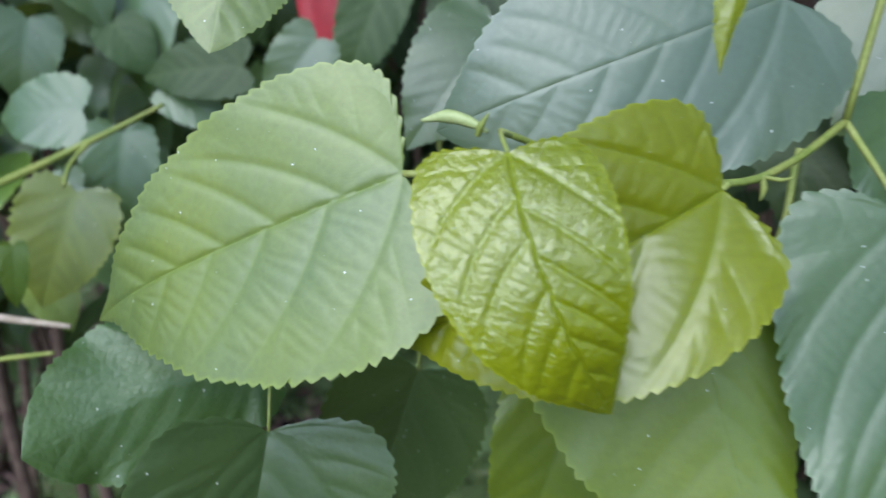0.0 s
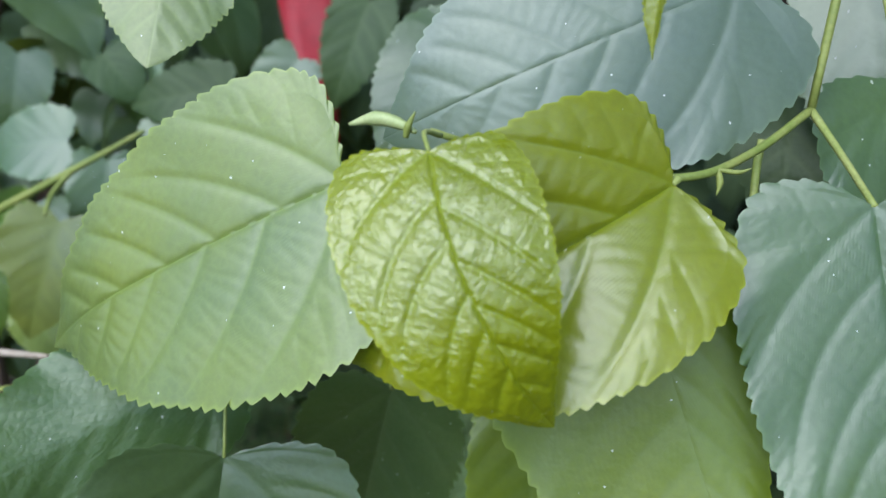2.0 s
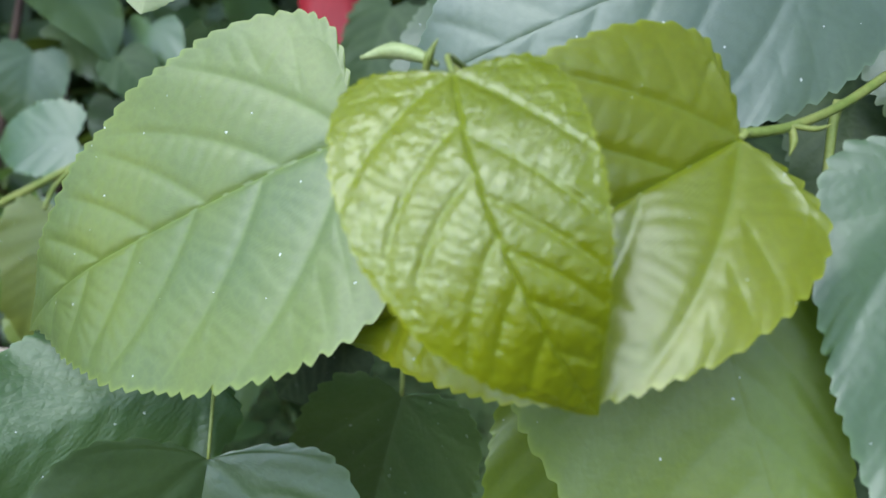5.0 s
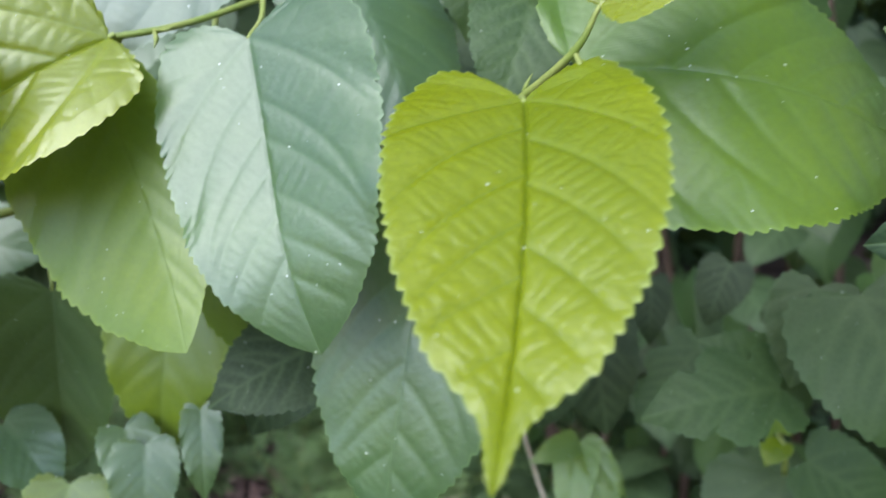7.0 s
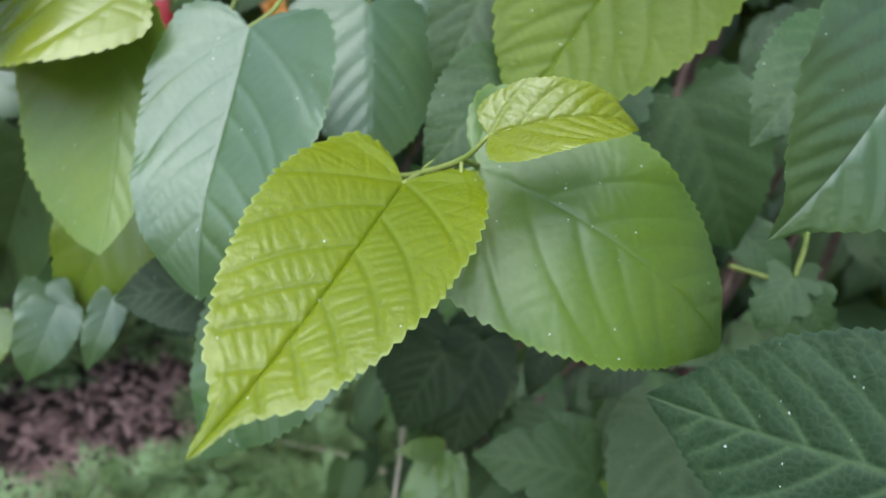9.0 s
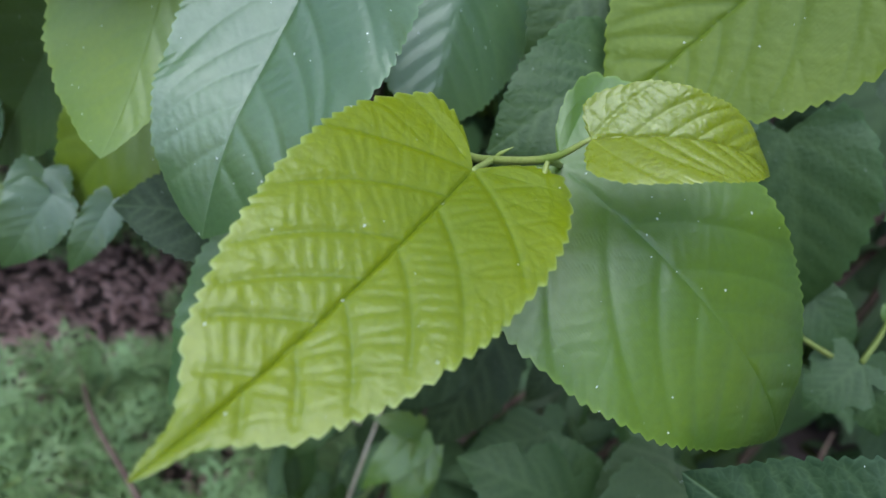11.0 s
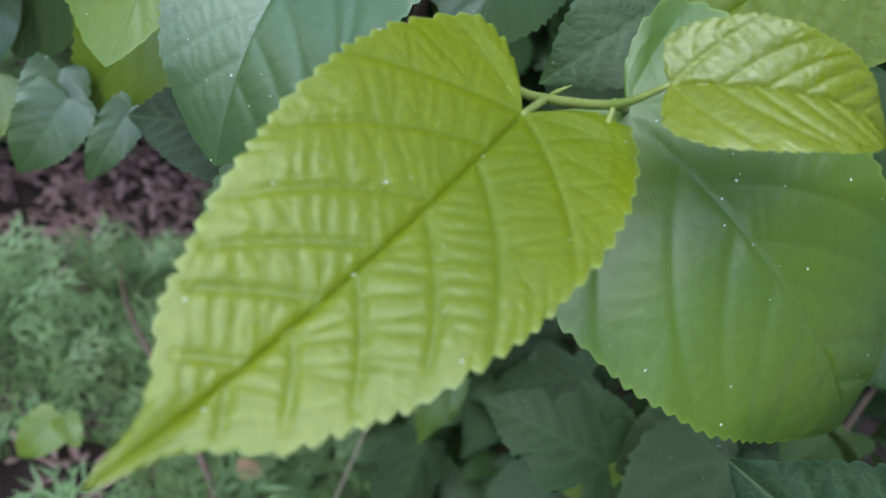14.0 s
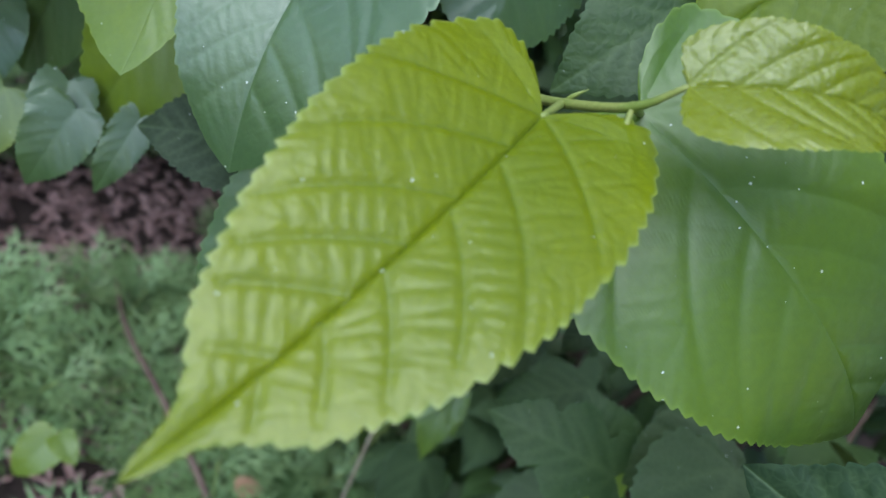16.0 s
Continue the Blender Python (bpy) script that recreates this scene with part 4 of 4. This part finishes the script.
def feathered_leaf_mesh(name, length, seed):
    """A mugwort-like leaf: a narrow rib with pairs of pointed, slightly cupped lobes."""
    rnd = random.Random(seed)
    verts, faces = [], []

    def lobe(base, ang, ln, wd, droop):
        i0 = len(verts)
        ca, sa = math.cos(ang), math.sin(ang)
        for t, h in ((0, .3), (.35, 1.0), (.62, .65), (.85, .22)):
            for sgn in (-1, 0, 1):
                u, vv = t * ln, sgn * h * wd
                verts.append((base[0] + u * ca - vv * sa, base[1] + u * sa + vv * ca, base[2] - droop * t * t * ln + abs(sgn) * .25 * wd * h))
        verts.append((base[0] + ln * ca, base[1] + ln * sa, base[2] - droop * ln))
        for r in range(3):
            for k in range(2):
                a = i0 + r * 3 + k
                faces.append((a, a + 3, a + 4, a + 1))
        faces.append((i0 + 9, i0 + 12, i0 + 10))
        faces.append((i0 + 10, i0 + 12, i0 + 11))

    for pair, (t, ln) in enumerate(((.20, .46), (.42, .56), (.66, .42))):
        for sgn in (-1, 1):
            at = (t * length, 0, -0.12 * length * t * t)
            ang = sgn * radians(rnd.uniform(30, 46))
            lobe(at, ang, ln * length * rnd.uniform(.85, 1.15), length * .024, .25)
            if pair < 2:
                tip = (at[0] + .5 * ln * length * math.cos(ang), at[1] + .5 * ln * length * math.sin(ang), at[2] - .01 * length)
                lobe(tip, ang - sgn * radians(34), ln * length * .48, length * .020, .2)
                lobe(tip, ang + sgn * radians(30), ln * length * .36, length * .018, .2)
    lobe((.05 * length, 0, 0), 0, length * .95, length * .026, .12)
    return mesh_from(name, verts, faces, MAT["herb"])


HERB_LEAVES = [feathered_leaf_mesh("herb_leaf", 0.088, k) for k in range(4)]


def herb(place, height, seed):
    """A herb with a thin stem and spiralled feathery leaves."""
    rnd = random.Random(seed)
    ob = thing("mugwort_plant", place, "soft green mugwort-like herb with deeply cut leaves", "herb", "herbs on the ground")
    lean = Vector((rnd.uniform(-.3, .3), rnd.uniform(-.3, .3), 1)) * height
    base = Vector(place)
    tube("stem", [base - Vector((0, 0, .01)), base + lean * .5 + Vector((rnd.uniform(-.01, .01), 0, 0)), base + lean], [0.0018, 0.0015, 0.0007], MAT["stem"], ob, sides=5)
    count = int(7 + height * 70)
    for k in range(count):
        t = 0.25 + 0.75 * (k + .5) / count
        size = 1.25 - 0.55 * t + rnd.uniform(-.15, .15)
        m = Matrix.Translation(base + lean * t) @ pose(0, 0, 0, rnd.uniform(-15, 15), rnd.uniform(-42, 0) - 22 * t, k * 137.5 + rnd.uniform(-25, 25))
        leafob = under("leaf", HERB_LEAVES[k % 4], ob, m)
        leafob.scale = (size, size, size)
    return ob


rng = random.Random(5)


def in_mulch(x, y):
    a = 5.0 * (x + 0.16) + 3.1 * (y - 0.90)
    b = 5.4 * (x + 0.16) - 3.5 * (y - 0.90)
    return -1.8 < a < 1.05 + 0.4 * noise.noise((x * 9, y * 9, 4.0)) and -1.0 < b < 1.15 + 0.5 * noise.noise((x * 8, y * 8, 2.0))


spots = []
while len(spots) < 150:
    x, y = rng.uniform(-0.45, 0.45), rng.uniform(0.40, 1.5)
    if not in_mulch(x, y) and all((x - a) ** 2 + (y - b) ** 2 > 0.0017 for a, b in spots):
        spots.append((x, y))
for i, (x, y) in enumerate(spots):
    tall = 0.6 if -0.30 < x < 0.12 and 0.5 < y < 0.85 else 1.0
    herb((x, y, ground_height(x, y)), rng.uniform(0.09, 0.17) * tall, i)


def carpet(name, label, category, count, box, material, maker, seed, skip=None):
    """Many small like pieces that nobody could count, in one mesh."""
    rnd = random.Random(seed)
    verts, faces = [], []
    made = 0
    while made < count:
        x, y = rnd.uniform(box[0], box[1]), rnd.uniform(box[2], box[3])
        made += 1
        if skip and skip(x, y):
            continue
        v, f, m = maker(rnd, x, y)
        n0 = len(verts)
        verts.extend(m @ Vector(q) for q in v)
        faces.extend(tuple(n0 + i for i in g) for g in f)
    ob = new(name, mesh_from(name, verts, faces, material, False))
    return tagged(ob, label, category, kind="stuff")


def data_of(me):
    return [tuple(v.co) for v in me.vertices], [tuple(p.vertices) for p in me.polygons]


HERB_DATA = [data_of(me) for me in HERB_LEAVES]


def herb_piece(rnd, x, y):
    v, f = rnd.choice(HERB_DATA)
    k = rnd.uniform(.6, 1.1)
    m = Matrix.Translation((x, y, ground_height(x, y) + rnd.uniform(.0, .05))) @ pose(0, 0, 0, rnd.uniform(-30, 30), rnd.uniform(-70, 10), rnd.uniform(0, 360)) @ Matrix.Diagonal((k, k, k, 1))
    return v, f, m


carpet("herb_carpet", "dense carpet of feathery green herbs on the soil", "herbs", 3200, (-0.9, 1.1, 0.35, 2.0), MAT["herb"], herb_piece, 3, in_mulch)


def chip_data(rnd):
    a, b, c = rnd.uniform(.006, .020), rnd.uniform(.002, .0065), rnd.uniform(.0010, .0028)
    j = [rnd.uniform(.6, 1.1) for _ in range(8)]
    v = [(-a * j[0], -b * j[1], 0), (a * j[2], -b * j[3], 0), (a * j[4], b * j[5], 0), (-a * j[6], b * j[7], 0)]
    top = [(x * .8, y * .8, c + rnd.uniform(-.001, .001)) for x, y, _ in v]
    return v + top, [(0, 3, 2, 1), (4, 5, 6, 7), (0, 1, 5, 4), (1, 2, 6, 5), (2, 3, 7, 6), (3, 0, 4, 7)]


def chip_piece(rnd, x, y):
    v, f = chip_data(rnd)
    m = Matrix.Translation((x, y, ground_height(x, y) + rnd.uniform(.0, .014))) @ pose(0, 0, 0, rnd.uniform(-35, 35), rnd.uniform(-35, 35), rnd.uniform(0, 360))
    return v, f, m


CHIPS = []
chip_rng = random.Random(17)
for k in range(8):
    v, f = chip_data(chip_rng)
    CHIPS.append(mesh_from("bark_chip", v, f, MAT["chip"], False))
placed = 0
while placed < 260:
    x, y = chip_rng.uniform(-0.45, 0.10), chip_rng.uniform(0.55, 1.25)
    if in_mulch(x, y):
        m = pose(x, y, ground_height(x, y) + chip_rng.uniform(.006, .016), chip_rng.uniform(-30, 30), chip_rng.uniform(-30, 30), chip_rng.uniform(0, 360))
        under("bark_chip", CHIPS[placed % 8], ground, m)
        placed += 1
carpet("mulch", "purple-brown bark mulch spread over the soil", "mulch", 6500, (-0.8, 0.9, 0.4, 1.9), MAT["chip"], chip_piece, 8)

twig = thing("fallen_twig", (-0.06, 0.70, 0.02), "brown twig leaning through the herbs", "twig")
tube("stem", [(-0.19, 0.90, 0.010), (-0.06, 0.70, 0.08), (0.018, 0.56, 0.145), (0.11, 0.47, 0.165), (0.203, 0.39, 0.16), (0.27, 0.33, 0.12)], [0.002, 0.0026, 0.0032, 0.0036, 0.004, 0.004], MAT["brown_stem"], twig)
twig2 = thing("fallen_twig", (0.2, 0.75, 0.02), "thin pale twig lying over the herbs", "twig")
tube("stem", [(0.14, 0.86, 0.10), (0.28, 0.80, 0.14), (0.40, 0.70, 0.16)], [0.0015, 0.002, 0.0018], MAT["dry"], twig2)

dead = thing("fallen_leaf", (0.205, 0.415, 0.155), "curled orange-brown dead leaf caught in the herbs", "leaf")
under("blade", leaf_mesh("dead_leaf", MAT["dead"], 0.036, 0.024, 0.05, 0.3, 16, 0.08, 0.1, rows=30, cols=6, teeth=8, tooth=0.02, seed=5), dead, pose(0.218, 0.430, 0.150, 12, 8, 30))

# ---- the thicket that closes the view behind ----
# thicket blades mostly in darkened greens that stand in for shade
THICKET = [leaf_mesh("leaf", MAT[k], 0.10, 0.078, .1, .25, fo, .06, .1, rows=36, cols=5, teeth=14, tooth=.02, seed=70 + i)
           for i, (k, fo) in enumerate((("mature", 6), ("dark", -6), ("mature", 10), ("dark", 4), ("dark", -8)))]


def bush(name, label, centre, spread, count, seed, sizes=(0.7, 1.3), blades=None):
    """A leafy bush: a few woody limbs, and leaves that hang out towards the light."""
    rnd = random.Random(seed)
    ob = thing(name, (centre[0], centre[1], 0), label, "bush", "thicket")
    limbs = []
    for k in range(6):
        top = Vector((centre[0] + rnd.uniform(-.8, .8) * spread[0], centre[1] + rnd.uniform(-.5, .6) * spread[1], centre[2] + rnd.uniform(.2, 1) * spread[2]))
        foot = Vector((centre[0] + rnd.uniform(-.3, .3) * spread[0], centre[1] + rnd.uniform(-.2, .3) * spread[1], -0.02))
        mid = foot.lerp(top, .5) + Vector((rnd.uniform(-.05, .05), rnd.uniform(-.05, .05), .05))
        tube("limb", [foot, mid, top], [0.008, 0.006, 0.002], MAT["brown_stem"], ob, sides=6)
        limbs.append((foot, mid, top))
    for k in range(count):
        x = centre[0] + rnd.uniform(-1, 1) * spread[0]
        y = centre[1] + rnd.uniform(-1, 1) * spread[1]
        z = max(0.06, centre[2] + rnd.uniform(-1, 1) * spread[2])
        m = pose(x, y, z, rnd.uniform(-25, 25), rnd.uniform(5, 85), -90 + rnd.uniform(-80, 80))
        k2 = rnd.uniform(*sizes)
        leafob = under("leaf", (blades or THICKET)[rnd.randrange(5)], ob, m)
        leafob.scale = (k2, k2, k2)
    return ob


# brighter blades for the left bushes: the lighter side is put into colour
LIT_TONED = [leaf_mesh("leaf", MAT[k], 0.085, 0.066, .1, .3, fo, .06, .1, rows=40, cols=6, teeth=14, tooth=.02, seed=90 + i)
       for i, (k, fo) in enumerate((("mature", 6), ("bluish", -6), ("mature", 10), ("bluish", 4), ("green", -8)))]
bush("thicket_bush", "leafy bush with softer light put into paler leaf colours", (-0.36, 0.66, 0.84), (0.26, 0.12, 0.34), 120, 28, (0.5, 1.0), LIT_TONED)
bush("thicket_bush", "dense broad-leaved bush behind the shoots, light and shade put into leaf colours", (-0.55, 0.95, 0.85), (0.42, 0.25, 0.6), 270, 21, (0.7, 1.3), LIT_TONED)
bush("thicket_bush", "dense broad-leaved bush behind the shoots, light and shade put into leaf colours", (0.05, 1.45, 0.75), (0.45, 0.22, 0.55), 250, 22)
bush("thicket_bush", "dense broad-leaved bush behind the shoots, light and shade put into leaf colours", (0.72, 0.75, 0.72), (0.40, 0.28, 0.72), 290, 23)
bush("thicket_bush", "dense broad-leaved bush behind the shoots, light and shade put into leaf colours", (0.75, 0.42, 0.32), (0.28, 0.16, 0.30), 150, 25, (0.5, 0.9))
bush("thicket_bush", "dense broad-leaved bush behind the shoots, light and shade put into leaf colours", (0.42, 0.62, 0.28), (0.18, 0.12, 0.22), 110, 26, (0.45, 0.8))
# out of view on the right; added to hold back sky light and reflections
bush("thicket_bush", "unseen leafy bush added on the right to block sky light", (1.05, -0.25, 0.95), (0.35, 0.75, 0.90), 330, 27, (1.0, 1.7))


def build_shade_crown():
    """A tree crown overhead, out of view, added to shade the thicket."""
    rnd = random.Random(41)
    ob = thing("shading_tree", (0.75, 1.25, 0.0), "unseen tree with a leafy crown added to shade the thicket", "tree")
    fork = Vector((0.70, 1.22, 1.15))
    tube("trunk", [(0.75, 1.25, -0.03), (0.76, 1.24, 0.6), fork], [0.045, 0.038, 0.030], MAT["brown_stem"], ob, sides=12)
    for k in range(9):
        end = Vector((-0.9 + 0.26 * k, rnd.uniform(0.45, 1.2), rnd.uniform(1.45, 1.85)))
        mid = fork.lerp(end, .5) + Vector((0, 0, rnd.uniform(.1, .22)))
        tube("limb", [fork, mid, end], [0.016, 0.011, 0.004], MAT["brown_stem"], ob, sides=6)
        for j in range(36):
            t = rnd.uniform(.25, 1.05)
            c = fork.lerp(mid, t * 2) if t < .5 else mid.lerp(end, t * 2 - 1)
            c = c + Vector((rnd.uniform(-.16, .16), rnd.uniform(-.2, .2), rnd.uniform(-.12, .12)))
            leafob = under("leaf", THICKET[rnd.randrange(5)], ob, pose(*c, rnd.uniform(-25, 25), rnd.uniform(0, 50), rnd.uniform(0, 360)))
            k2 = rnd.uniform(1.1, 1.7)
            leafob.scale = (k2, k2, k2)
    return ob


build_shade_crown()


def far_piece(rnd, x, y):
    v, f = FAR_LEAF
    k = rnd.uniform(.8, 1.6)
    m = pose(x, y, rnd.uniform(0.0, 2.6), rnd.uniform(-30, 30), rnd.uniform(0, 80), rnd.uniform(0, 360)) @ Matrix.Diagonal((k, k, k, 1))
    return v, f, m


# far leaves take the shade-darkened green as well
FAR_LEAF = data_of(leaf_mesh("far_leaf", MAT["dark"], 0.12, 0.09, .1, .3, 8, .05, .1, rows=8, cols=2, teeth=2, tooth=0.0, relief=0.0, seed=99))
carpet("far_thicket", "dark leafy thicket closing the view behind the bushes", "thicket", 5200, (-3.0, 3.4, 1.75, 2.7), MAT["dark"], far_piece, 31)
# a plain curved sheet, its near-black green standing in for deep shade
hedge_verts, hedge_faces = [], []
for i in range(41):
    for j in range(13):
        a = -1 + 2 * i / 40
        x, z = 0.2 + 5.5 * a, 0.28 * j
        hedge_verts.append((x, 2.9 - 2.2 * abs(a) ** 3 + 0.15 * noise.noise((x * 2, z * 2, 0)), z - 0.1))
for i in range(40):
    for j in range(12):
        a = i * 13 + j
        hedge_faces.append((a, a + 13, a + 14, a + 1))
tagged(new("backdrop", mesh_from("backdrop", hedge_verts, hedge_faces, MAT["dark"])), "dark sheet standing in for the deep shade of a hedge far behind", "hedge", kind="structure")
